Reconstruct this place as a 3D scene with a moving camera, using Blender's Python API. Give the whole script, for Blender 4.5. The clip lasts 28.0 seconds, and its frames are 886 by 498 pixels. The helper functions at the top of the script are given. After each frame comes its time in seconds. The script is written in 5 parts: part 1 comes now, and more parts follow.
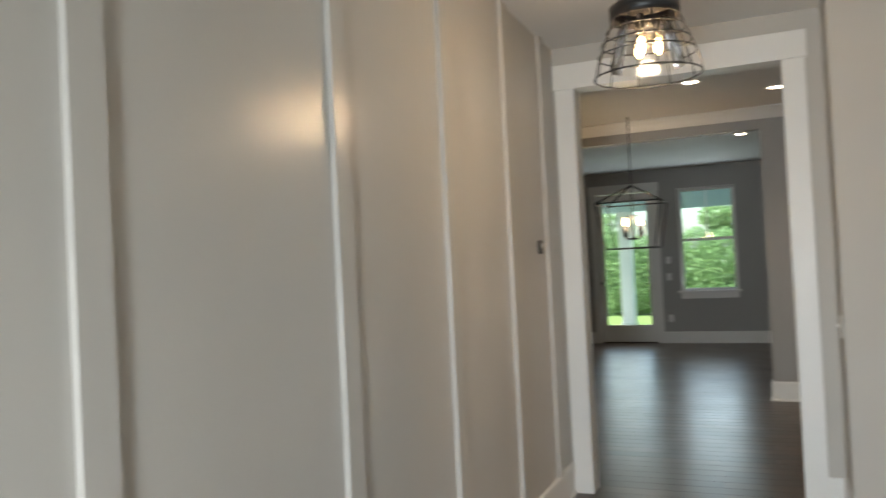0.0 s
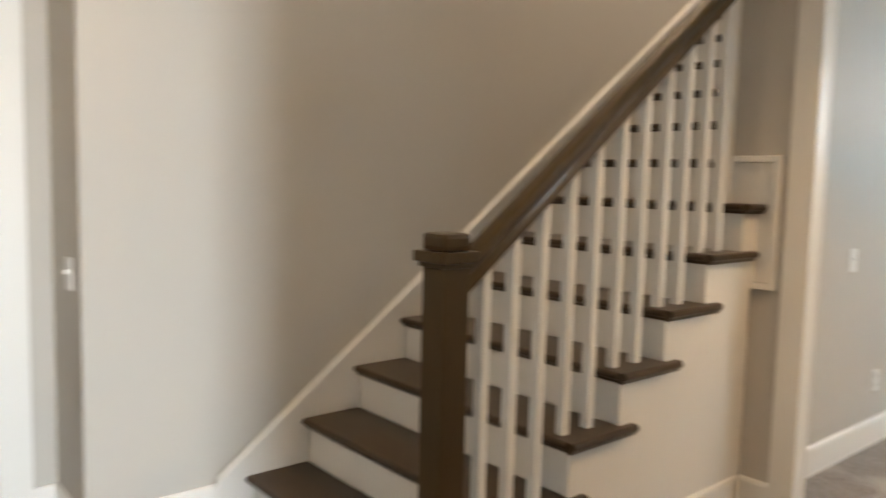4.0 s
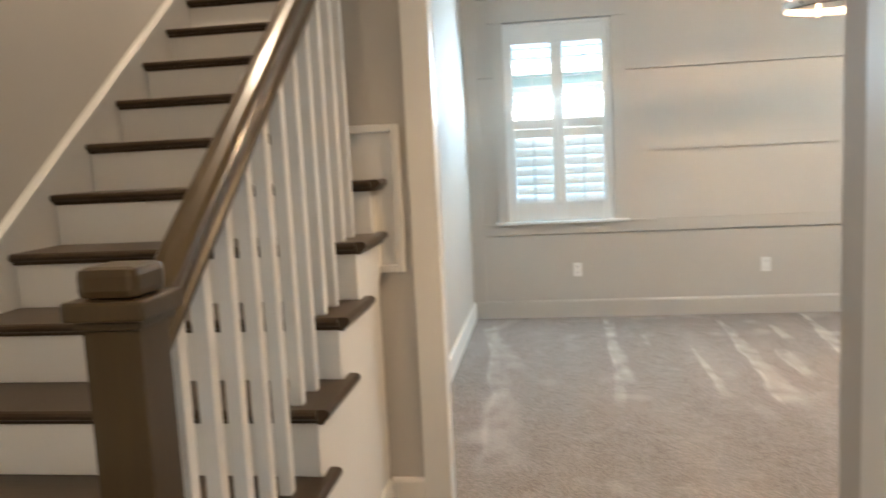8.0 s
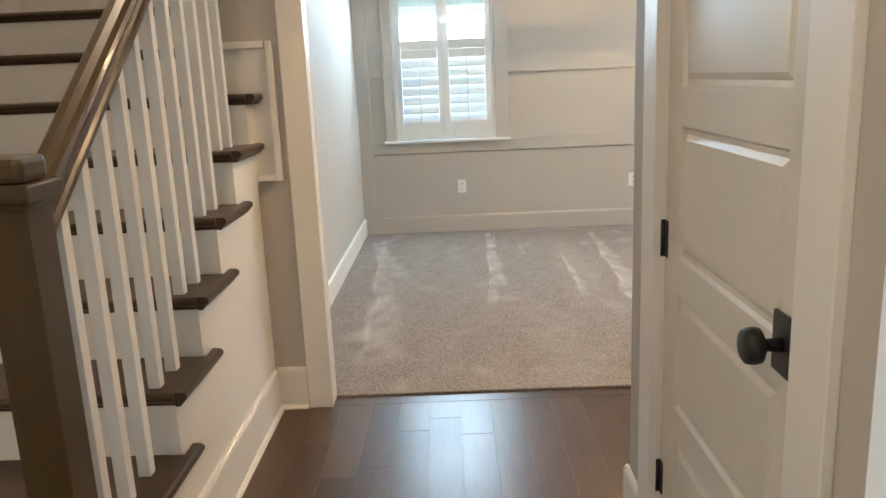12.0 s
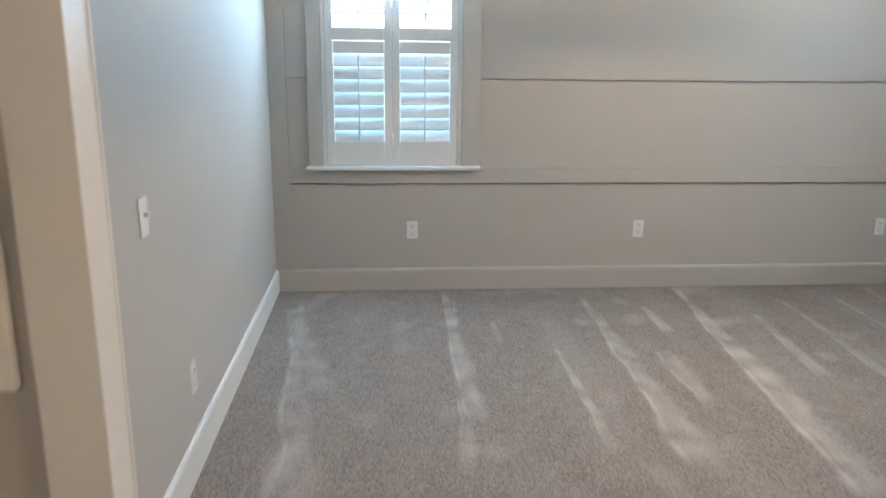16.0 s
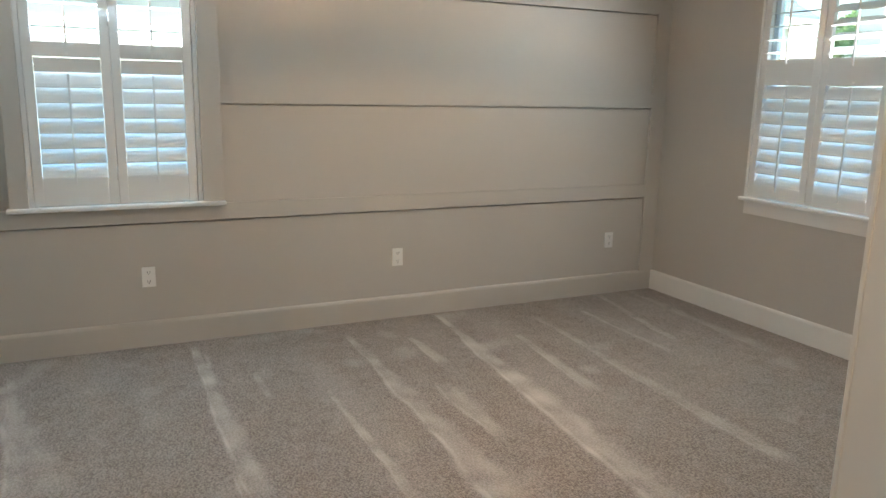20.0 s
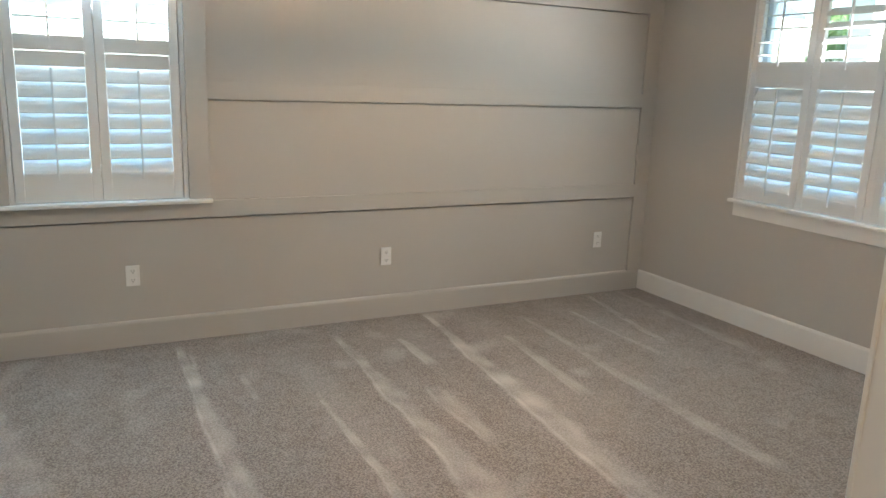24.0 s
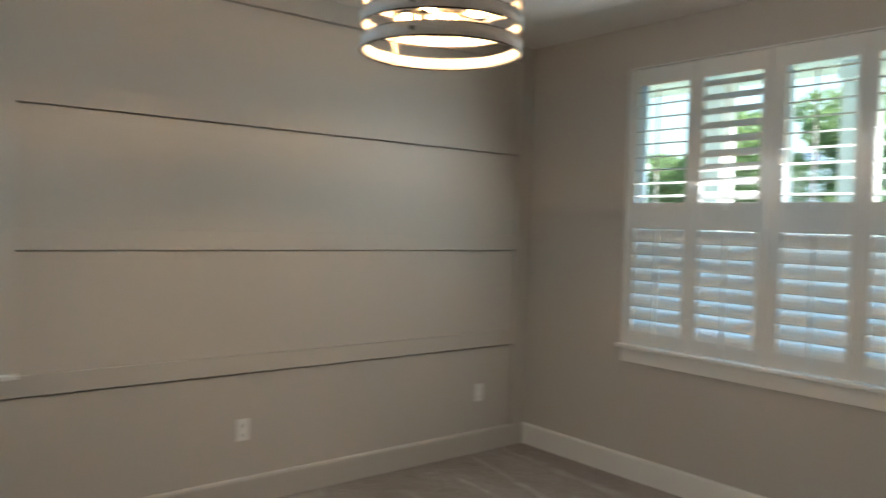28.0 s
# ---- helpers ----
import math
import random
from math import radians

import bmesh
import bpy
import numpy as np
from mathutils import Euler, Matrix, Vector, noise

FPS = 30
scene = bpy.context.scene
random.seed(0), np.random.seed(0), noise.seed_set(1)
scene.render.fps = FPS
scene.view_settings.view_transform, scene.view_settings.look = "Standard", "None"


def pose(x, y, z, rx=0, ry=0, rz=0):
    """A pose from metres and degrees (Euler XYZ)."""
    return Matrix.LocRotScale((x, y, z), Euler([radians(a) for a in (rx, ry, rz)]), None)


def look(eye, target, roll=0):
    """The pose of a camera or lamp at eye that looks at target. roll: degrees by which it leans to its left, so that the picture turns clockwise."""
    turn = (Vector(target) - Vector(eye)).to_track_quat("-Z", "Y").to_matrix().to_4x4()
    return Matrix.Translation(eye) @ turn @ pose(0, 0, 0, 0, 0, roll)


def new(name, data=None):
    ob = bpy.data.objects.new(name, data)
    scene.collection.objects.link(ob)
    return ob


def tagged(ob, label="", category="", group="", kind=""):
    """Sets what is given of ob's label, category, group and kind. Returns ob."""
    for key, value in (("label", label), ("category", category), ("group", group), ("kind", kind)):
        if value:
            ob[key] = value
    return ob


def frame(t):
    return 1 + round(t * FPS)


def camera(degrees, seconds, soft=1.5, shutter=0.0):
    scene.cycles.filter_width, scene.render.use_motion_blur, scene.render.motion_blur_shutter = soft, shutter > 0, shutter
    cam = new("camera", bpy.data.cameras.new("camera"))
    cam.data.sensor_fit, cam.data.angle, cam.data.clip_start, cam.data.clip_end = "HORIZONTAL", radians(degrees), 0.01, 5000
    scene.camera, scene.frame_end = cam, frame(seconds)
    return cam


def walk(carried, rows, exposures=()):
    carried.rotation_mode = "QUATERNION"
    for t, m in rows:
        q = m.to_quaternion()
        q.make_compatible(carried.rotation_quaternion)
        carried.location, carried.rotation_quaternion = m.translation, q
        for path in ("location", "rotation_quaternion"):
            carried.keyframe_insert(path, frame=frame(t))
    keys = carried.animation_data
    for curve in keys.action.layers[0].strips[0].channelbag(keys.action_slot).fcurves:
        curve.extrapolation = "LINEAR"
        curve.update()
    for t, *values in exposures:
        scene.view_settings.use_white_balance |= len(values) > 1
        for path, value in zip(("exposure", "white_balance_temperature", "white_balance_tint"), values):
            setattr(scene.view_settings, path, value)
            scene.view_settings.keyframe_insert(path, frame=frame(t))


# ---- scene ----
cam = camera(60.6, 28.0, shutter=0.5)
PATH = [
    (0, (0.167, 0.165, 1.465), (-0.621, 2.003, 1.503), -2.8),
    (0.5, (0.028, 0.253, 1.452), (-0.447, 2.195, 1.474), -3.1),
    (1, (-0.022, 0.447, 1.417), (-0.386, 2.413, 1.392), -2.6),
    (1.5, (-0.017, 0.733, 1.412), (-0.302, 2.712, 1.383), -1.4),
    (2, (-0.077, 0.969, 1.398), (-0.094, 2.968, 1.375), -0.5),
    (2.5, (-0.245, 1.173, 1.424), (0.158, 3.13, 1.336), -0.6),
    (3, (-0.3, 1.325, 1.404), (0.35, 3.202, 1.169), 0.4),
    (3.5, (-0.241, 1.536, 1.418), (0.661, 3.309, 1.213), -0.1),
    (4, (-0.227, 1.69, 1.404), (1.061, 3.209, 1.22), 1.4),
    (4.5, (-0.289, 1.895, 1.399), (1.381, 2.978, 1.209), -0.7),
    (6.5, (0.036, 2.384, 1.379), (2.009, 2.534, 1.091), -1.2),
    (7, (0.049, 2.526, 1.382), (2.022, 2.534, 1.054), -1.8),
    (7.5, (0.033, 2.591, 1.392), (2.005, 2.604, 1.061), -2.1),
    (8, (0.027, 2.614, 1.397), (1.993, 2.89, 1.159), -2.9),
    (8.5, (0.012, 2.625, 1.387), (1.958, 3.038, 1.177), -2.7),
    (9, (0.004, 2.631, 1.378), (1.958, 2.982, 1.133), -2.2),
    (9.5, (-0.041, 2.583, 1.368), (1.931, 2.761, 1.089), -1.4),
    (10, (-0.144, 2.471, 1.361), (1.828, 2.535, 1.034), -1.4),
    (10.5, (-0.205, 2.439, 1.361), (1.758, 2.469, 0.977), -2.0),
    (11, (-0.229, 2.439, 1.361), (1.728, 2.464, 0.948), -2.4),
    (11.5, (-0.258, 2.45, 1.372), (1.695, 2.477, 0.941), -2.5),
    (12, (-0.268, 2.459, 1.365), (1.682, 2.492, 0.922), -2.5),
    (12.5, (-0.247, 2.477, 1.364), (1.698, 2.538, 0.902), -2.0),
    (14.5, (0.521, 2.71, 1.381), (2.445, 2.624, 0.84), 1.0),
    (15, (0.883, 2.725, 1.408), (2.805, 2.561, 0.878), 0.2),
    (15.5, (1.225, 2.687, 1.4), (3.142, 2.456, 0.88), -0.4),
    (16, (1.603, 2.561, 1.503), (3.536, 2.406, 1.013), 0.6),
    (16.5, (1.935, 2.561, 1.578), (3.859, 2.244, 1.135), 0.2),
    (17, (2.148, 2.525, 1.543), (4.035, 1.912, 1.292), 1.1),
    (17.5, (2.277, 2.453, 1.557), (4.14, 1.753, 1.357), 2.2),
    (18, (2.285, 2.423, 1.615), (4.16, 1.732, 1.712), 1.8),
    (18.3, (2.195, 2.481, 1.627), (4.049, 1.731, 1.655), 2.1),
    (18.5, (2.132, 2.533, 1.62), (3.959, 1.724, 1.541), 1.9),
    (19, (2.022, 2.645, 1.558), (3.807, 1.784, 1.287), 1.1),
    (19.5, (1.994, 2.696, 1.507), (3.75, 1.811, 1.143), 0.4),
    (20, (1.987, 2.692, 1.489), (3.747, 1.84, 1.073), 1.3),
    (20.5, (1.962, 2.672, 1.497), (3.726, 1.833, 1.068), 2.3),
    (21, (1.959, 2.701, 1.499), (3.705, 1.826, 1.072), 3.3),
    (21.5, (1.971, 2.691, 1.517), (3.702, 1.786, 1.088), 3.9),
    (23.5, (2.041, 2.711, 1.532), (3.779, 1.813, 1.119), 2.5),
    (24, (2.06, 2.716, 1.529), (3.794, 1.82, 1.092), 2.1),
    (24.5, (2.04, 2.693, 1.516), (3.8, 1.846, 1.086), 1.0),
    (25, (2.055, 2.693, 1.5), (3.816, 1.858, 1.051), 0.4),
    (25.5, (2.186, 2.65, 1.525), (3.939, 1.742, 1.208), 1.6),
    (26, (2.335, 2.532, 1.537), (4.037, 1.483, 1.5), 1.8),
    (27, (2.516, 2.545, 1.509), (3.784, 0.999, 1.532), 2.3),
    (27.5, (2.604, 2.568, 1.495), (3.901, 1.046, 1.471), 1.7),
    (28, (2.644, 2.593, 1.547), (4.196, 1.333, 1.479), 1.6),
]
EXPOSURES = [(0.0, 2.05, 7000, 11), (2.0, 2.3, 7150, 11), (3.0, 2.75, 7200, 11), (4.0, 2.9, 7150, 12), (6.5, 3.1, 6950, 12), (12.5, 3.05, 6900, 12), (15.0, 2.9, 6500, 11), (16.0, 2.65, 6150, 11), (17.0, 2.4, 6600, 12), (18.0, 2.15, 7100, 12), (19.0, 2.2, 7150, 12), (20.0, 2.4, 7050, 12), (25.0, 2.5, 6950, 12), (26.0, 2.12, 7250, 12), (28.0, 1.9, 7250, 12)]
walk(cam, [(t, look(eye, target, roll)) for t, eye, target, roll in PATH], EXPOSURES)

# ---- light ----
world = bpy.data.worlds.new("world")
scene.world = world
world.use_nodes = True
wnt = world.node_tree
sky = wnt.nodes.new("ShaderNodeTexSky")
sky.sky_type, sky.sun_disc = "NISHITA", False
sky.sun_elevation, sky.sun_rotation = radians(44.6), radians(230.7)
sky.air_density, sky.dust_density = 1.0, 2.5
wnt.links.new(sky.outputs[0], wnt.nodes["Background"].inputs[0])
wnt.nodes["Background"].inputs[1].default_value = 0.15


def lamp(name, kind, energy, color, m, **more):
    d = bpy.data.lights.new(name, kind)
    d.energy, d.color = energy, color
    for k, v in more.items():
        if k == "size":
            d.size = v
        elif k == "size_y":
            d.shape, d.size_y = "RECTANGLE", v
        elif k == "radius":
            d.shadow_soft_size = v
        elif k == "spread":
            d.spread = radians(v)
        elif k == "cone":
            d.spot_size, d.spot_blend = radians(v), 0.6
        elif k == "angle":
            d.angle = v
    ob = new(name, d)
    ob.matrix_world = m
    return ob


SUN = Vector((-0.55, -0.45, 0.70))
lamp("sun", "SUN", 5.0, (1.0, 0.95, 0.88), look(SUN * 50, (0, 0, 0)), angle=radians(0.6))
DAY = (0.72, 0.88, 1.0)
SILL = (0.30, 0.66, 1.0)
SLAT_FILL = (0.12, 0.50, 1.0)
WIN = (0.80, 0.92, 1.0)
lamp("sky_through_east_window", "AREA", 6.97, (0.52, 0.77, 1.0), look((6.36, 2.50, 2.0), (4.9, 2.45, 1.45)), size=0.72, size_y=0.72)
lamp("sky_through_south_window", "AREA", 6.74, WIN, look((4.65, -1.17, 2.05), (4.50, 0.6, 1.35)), size=1.65, size_y=0.75)
lamp("sky_over_east_sill", "AREA", 1.31, SILL, look((6.73, 2.50, 1.90), (6.43, 2.50, 1.2)), size=0.85, size_y=0.4, spread=75)
lamp("sky_over_south_sill", "AREA", 1.45, SILL, look((4.65, -1.55, 1.92), (4.65, -1.24, 1.22)), size=1.75, size_y=0.4, spread=40)
# blue lamps added low outside the windows to brighten the closed lower slats
lamp("fill_behind_east_slats", "AREA", 3.87, SLAT_FILL, look((6.90, 2.50, 1.05), (6.43, 2.50, 1.2)), size=0.85, size_y=0.7)
lamp("fill_behind_south_slats", "AREA", 6.6, SLAT_FILL, look((4.65, -1.71, 1.07), (4.65, -1.24, 1.22)), size=1.75, size_y=0.7)
lamp("sky_through_front_door", "AREA", 14.4, (0.76, 0.88, 1.0), look((-0.10, -1.52, 0.95), (0.35, 4.4, 0.45)), size=0.5, size_y=1.3, spread=110)
lamp("sky_through_back_window", "AREA", 3.02, (0.72, 0.89, 1.0), look((-0.75, 12.83, 1.65), (-0.75, 8.0, 1.2)), size=0.8, size_y=1.5)
lamp("sky_through_back_door", "AREA", 2.27, (0.72, 0.89, 1.0), look((-2.05, 12.83, 1.3), (-2.05, 8.0, 1.0)), size=0.75, size_y=1.9)
# fill lamp added inside the far room; the wall behind it has no window
lamp("far_room_fill", "AREA", 1.11, DAY, look((3.7, 10.2, 1.6), (0.0, 10.2, 1.2)), size=2.0, size_y=1.5)
# warm fill lamp added high in the stairwell, in an invented unseen opening
lamp("stairwell_fill", "AREA", 14, (1.0, 0.92, 0.82), look((7.05, 3.9, 4.65), (2.0, 3.95, 2.4)), size=0.8, size_y=0.9)
WARM = (1.0, 0.75, 0.49)

# ---- materials ----


def material(name, color, rough=0.5, metal=0.0, grain=0.0, scale=40.0, bump=0.0, bump_scale=200.0, second=None, stretch=(1, 1, 1), coat=0.0, spread=0.0, emit=None, strength=0.0, space="Object", gloss=0.5):
    m = bpy.data.materials.new(name)
    m.use_nodes = True
    nt = m.node_tree
    b = nt.nodes["Principled BSDF"]
    b.inputs["Roughness"].default_value, b.inputs["Metallic"].default_value = rough, metal
    b.inputs["Coat Weight"].default_value = coat
    b.inputs["Specular IOR Level"].default_value = gloss
    b.inputs["Coat Roughness"].default_value = 0.12
    b.inputs["Base Color"].default_value = (*color, 1)
    L = nt.links.new
    tc = nt.nodes.new("ShaderNodeTexCoord")
    mp = nt.nodes.new("ShaderNodeMapping")
    mp.inputs["Scale"].default_value = stretch
    L(tc.outputs[space], mp.inputs[0])
    out = None
    if grain or second:
        n = nt.nodes.new("ShaderNodeTexNoise")
        n.inputs["Scale"].default_value, n.inputs["Detail"].default_value = scale, 6
        L(mp.outputs[0], n.inputs["Vector"])
        n2 = nt.nodes.new("ShaderNodeTexNoise")
        n2.inputs["Scale"].default_value, n2.inputs["Detail"].default_value = scale * 0.07 + 0.6, 3
        L(tc.outputs[space], n2.inputs["Vector"])
        ramp = nt.nodes.new("ShaderNodeMapRange")
        ramp.inputs[1].default_value, ramp.inputs[2].default_value = 0.3, 0.7
        add = nt.nodes.new("ShaderNodeMath")
        add.operation = "MULTIPLY_ADD"
        add.inputs[1].default_value, add.inputs[2].default_value = 0.4, 0.0
        L(n2.outputs[0], add.inputs[0])
        add2 = nt.nodes.new("ShaderNodeMath")
        add2.operation = "MULTIPLY_ADD"
        add2.inputs[1].default_value = 0.6
        L(n.outputs[0], add2.inputs[0])
        L(add.outputs[0], add2.inputs[2])
        L(add2.outputs[0], ramp.inputs[0])
        mix = nt.nodes.new("ShaderNodeMix")
        mix.data_type = "RGBA"
        two = second or tuple(c * (1 - grain) for c in color)
        mix.inputs[6].default_value, mix.inputs[7].default_value = (*color, 1), (*two, 1)
        L(ramp.outputs[0], mix.inputs[0])
        out = mix.outputs[2]
        rr = nt.nodes.new("ShaderNodeMapRange")
        rr.inputs[3].default_value, rr.inputs[4].default_value = max(rough - 0.06, 0.02), min(rough + 0.06, 1)
        L(n2.outputs[0], rr.inputs[0])
        L(rr.outputs[0], b.inputs["Roughness"])
    if spread:
        info = nt.nodes.new("ShaderNodeObjectInfo")
        isl = nt.nodes.new("ShaderNodeNewGeometry")
        s1 = nt.nodes.new("ShaderNodeMath")
        s1.operation = "ADD"
        L(info.outputs["Random"], s1.inputs[0])
        L(isl.outputs["Random Per Island"], s1.inputs[1])
        s2 = nt.nodes.new("ShaderNodeMath")
        s2.operation = "FRACT"
        L(s1.outputs[0], s2.inputs[0])
        mr = nt.nodes.new("ShaderNodeMapRange")
        mr.inputs[3].default_value, mr.inputs[4].default_value = 1 - spread, 1 + spread
        L(s2.outputs[0], mr.inputs[0])
        hsv = nt.nodes.new("ShaderNodeHueSaturation")
        L(mr.outputs[0], hsv.inputs["Value"])
        if out:
            L(out, hsv.inputs["Color"])
        else:
            hsv.inputs["Color"].default_value = (*color, 1)
        out = hsv.outputs[0]
    if out:
        L(out, b.inputs["Base Color"])
    if bump:
        n3 = nt.nodes.new("ShaderNodeTexNoise")
        n3.inputs["Scale"].default_value, n3.inputs["Detail"].default_value = bump_scale, 3
        L(mp.outputs[0], n3.inputs["Vector"])
        bp = nt.nodes.new("ShaderNodeBump")
        bp.inputs["Strength"].default_value, bp.inputs["Distance"].default_value = bump, 0.003
        L(n3.outputs[0], bp.inputs["Height"])
        L(bp.outputs[0], b.inputs["Normal"])
    if emit:
        b.inputs["Emission Color"].default_value, b.inputs["Emission Strength"].default_value = (*emit, 1), strength
    return m


def glass_material(name, tint=(0.85, 0.965, 0.968), rough=0.0):
    m = bpy.data.materials.new(name)
    m.use_nodes = True
    nt = m.node_tree
    nt.nodes.remove(nt.nodes["Principled BSDF"])
    t, g, mx, fr = (nt.nodes.new("ShaderNode" + k) for k in ("BsdfTransparent", "BsdfGlossy", "MixShader", "Fresnel"))
    t.inputs[0].default_value = (*tint, 1)
    g.inputs["Roughness"].default_value = rough
    fr.inputs[0].default_value = 1.45
    nt.links.new(fr.outputs[0], mx.inputs[0])
    nt.links.new(t.outputs[0], mx.inputs[1])
    nt.links.new(g.outputs[0], mx.inputs[2])
    nt.links.new(mx.outputs[0], nt.nodes["Material Output"].inputs[0])
    return m


PAINT = material("greige_wall_paint", (0.50, 0.475, 0.435), 0.72, grain=0.03, scale=3, bump=0.12, bump_scale=350)
PANEL = material("greige_satin_panel_paint", (0.50, 0.475, 0.435), 0.30, grain=0.03, scale=3, bump=0.10, bump_scale=90)
RAILED = material("greige_eggshell_panel_paint", (0.50, 0.475, 0.435), 0.45, grain=0.03, scale=3, bump=0.06, bump_scale=140)
FARPAINT = material("grey_wall_paint", (0.36, 0.352, 0.335), 0.6, grain=0.03, scale=3, bump=0.1, bump_scale=350)
TRIM = material("white_trim_paint", (0.77, 0.76, 0.73), 0.42, grain=0.03, scale=5, bump=0.05, bump_scale=120)
CEIL = material("ceiling_paint", (0.72, 0.71, 0.69), 0.75, grain=0.03, scale=3, bump=0.15, bump_scale=300)
DOORP = material("white_door_paint", (0.66, 0.635, 0.575), 0.36, grain=0.02, scale=6, bump=0.07, bump_scale=260, stretch=(1, 1, 0.1))
PLANK = material("dark_stained_oak", (0.086, 0.051, 0.029), 0.31, second=(0.048, 0.029, 0.017), scale=26, stretch=(0.22, 2.5, 1), bump=0.10, bump_scale=45, spread=0.28)
TREAD = material("stained_oak_tread", (0.056, 0.037, 0.020), 0.32, second=(0.041, 0.026, 0.014), scale=30, stretch=(2.5, 0.2, 1), bump=0.12, bump_scale=70, gloss=0.28)
NEWEL = material("stained_oak_newel", (0.066, 0.043, 0.018), 0.30, second=(0.052, 0.033, 0.014), scale=30, stretch=(3, 3, 0.15), bump=0.14, bump_scale=60, coat=0.2, gloss=0.28)
RAILW = material("stained_oak_rail", (0.074, 0.049, 0.020), 0.32, second=(0.062, 0.040, 0.017), scale=24, stretch=(0.3, 3, 0.6), bump=0.06, bump_scale=60, coat=0.15, gloss=0.28)
BLACK = material("black_iron", (0.012, 0.012, 0.013), 0.42, grain=0.3, scale=40, bump=0.06)
BRONZE = material("aged_bronze", (0.05, 0.042, 0.035), 0.35, metal=0.8, grain=0.3, scale=60)
GREYWOOD = material("whitewashed_grey_wood", (0.66, 0.64, 0.61), 0.6, second=(0.50, 0.475, 0.445), scale=30, stretch=(1, 1, 7), bump=0.2, bump_scale=60)
NICKEL = material("brushed_champagne_nickel", (0.55, 0.47, 0.38), 0.35, metal=0.9, grain=0.1, scale=50)
WHITEIN = material("white_inner_band", (0.66, 0.64, 0.60), 0.5, grain=0.04, scale=20)
PLASTIC = material("white_plastic", (0.80, 0.80, 0.78), 0.35, grain=0.02, scale=10)
# near-black colour that stands in for shade inside outlet slots and vents
SLOT_SHADE = material("painted_slot_shade", (0.02, 0.02, 0.02), 0.6)
SHUT = material("white_shutter_paint", (0.72, 0.72, 0.70), 0.32, grain=0.02, scale=8, bump=0.03, bump_scale=80)
VINYL = material("white_vinyl_sash", (0.82, 0.83, 0.83), 0.35, grain=0.02, scale=8)
GLASS = glass_material("window_glass")
CLEAR = glass_material("clear_bulb_glass", (1.0, 0.99, 0.96))
BULB = material("lit_bulb", (1.0, 0.9, 0.7), 0.4, emit=(1.0, 0.62, 0.28), strength=9)
CANLIT = material("lit_can_lens", (1.0, 0.95, 0.85), 0.4, emit=(1.0, 0.86, 0.66), strength=6)

# ---- building helpers ----


def box(bm, x0, x1, y0, y1, z0, z1, bevel=0.0):
    r = bmesh.ops.create_cube(bm, size=1.0)
    vs = r["verts"]
    for v in vs:
        v.co = Vector(((x0 + x1) / 2 + v.co.x * (x1 - x0), (y0 + y1) / 2 + v.co.y * (y1 - y0), (z0 + z1) / 2 + v.co.z * (z1 - z0)))
    if bevel:
        es = list({e for v in vs for e in v.link_edges})
        bmesh.ops.bevel(bm, geom=es, offset=bevel, segments=2, profile=0.6, affect="EDGES")
    return bm


def boxes(*rows, bevel=0.0):
    bm = bmesh.new()
    for r in rows:
        box(bm, *r, bevel=bevel)
    return bm


def solid(outline, axis, a, b, bevel=0.0):
    """A prism: an outline of pairs, drawn out from a to b along an axis."""
    bm = bmesh.new()

    def at(p, w):
        q = list(p)
        q.insert("xyz".index(axis), w)
        return bm.verts.new(q)

    lo, hi = [at(p, a) for p in outline], [at(p, b) for p in outline]
    n = len(outline)
    bm.faces.new(lo)
    bm.faces.new(hi[::-1])
    for i in range(n):
        bm.faces.new((lo[i], hi[i], hi[(i + 1) % n], lo[(i + 1) % n]))
    bmesh.ops.recalc_face_normals(bm, faces=bm.faces)
    if bevel:
        bmesh.ops.bevel(bm, geom=list(bm.edges), offset=bevel, segments=2, profile=0.6, affect="EDGES")
    return bm


def turned(profile, steps=32, close=False):
    """A body of revolution about z from pairs (radius, height)."""
    bm = bmesh.new()
    rings = []
    for r, z in profile:
        if r < 1e-5:
            rings.append([bm.verts.new((0, 0, z))] * steps)
        else:
            rings.append([bm.verts.new((r * math.cos(2 * math.pi * i / steps), r * math.sin(2 * math.pi * i / steps), z)) for i in range(steps)])
    pairs = list(zip(rings, rings[1:])) + ([(rings[-1], rings[0])] if close else [])
    for a, b in pairs:
        for i in range(steps):
            f = list(dict.fromkeys((a[i], a[(i + 1) % steps], b[(i + 1) % steps], b[i])))
            if len(f) > 2:
                bm.faces.new(f)
    bmesh.ops.recalc_face_normals(bm, faces=bm.faces)
    for f in bm.faces:
        f.smooth = True
    return bm


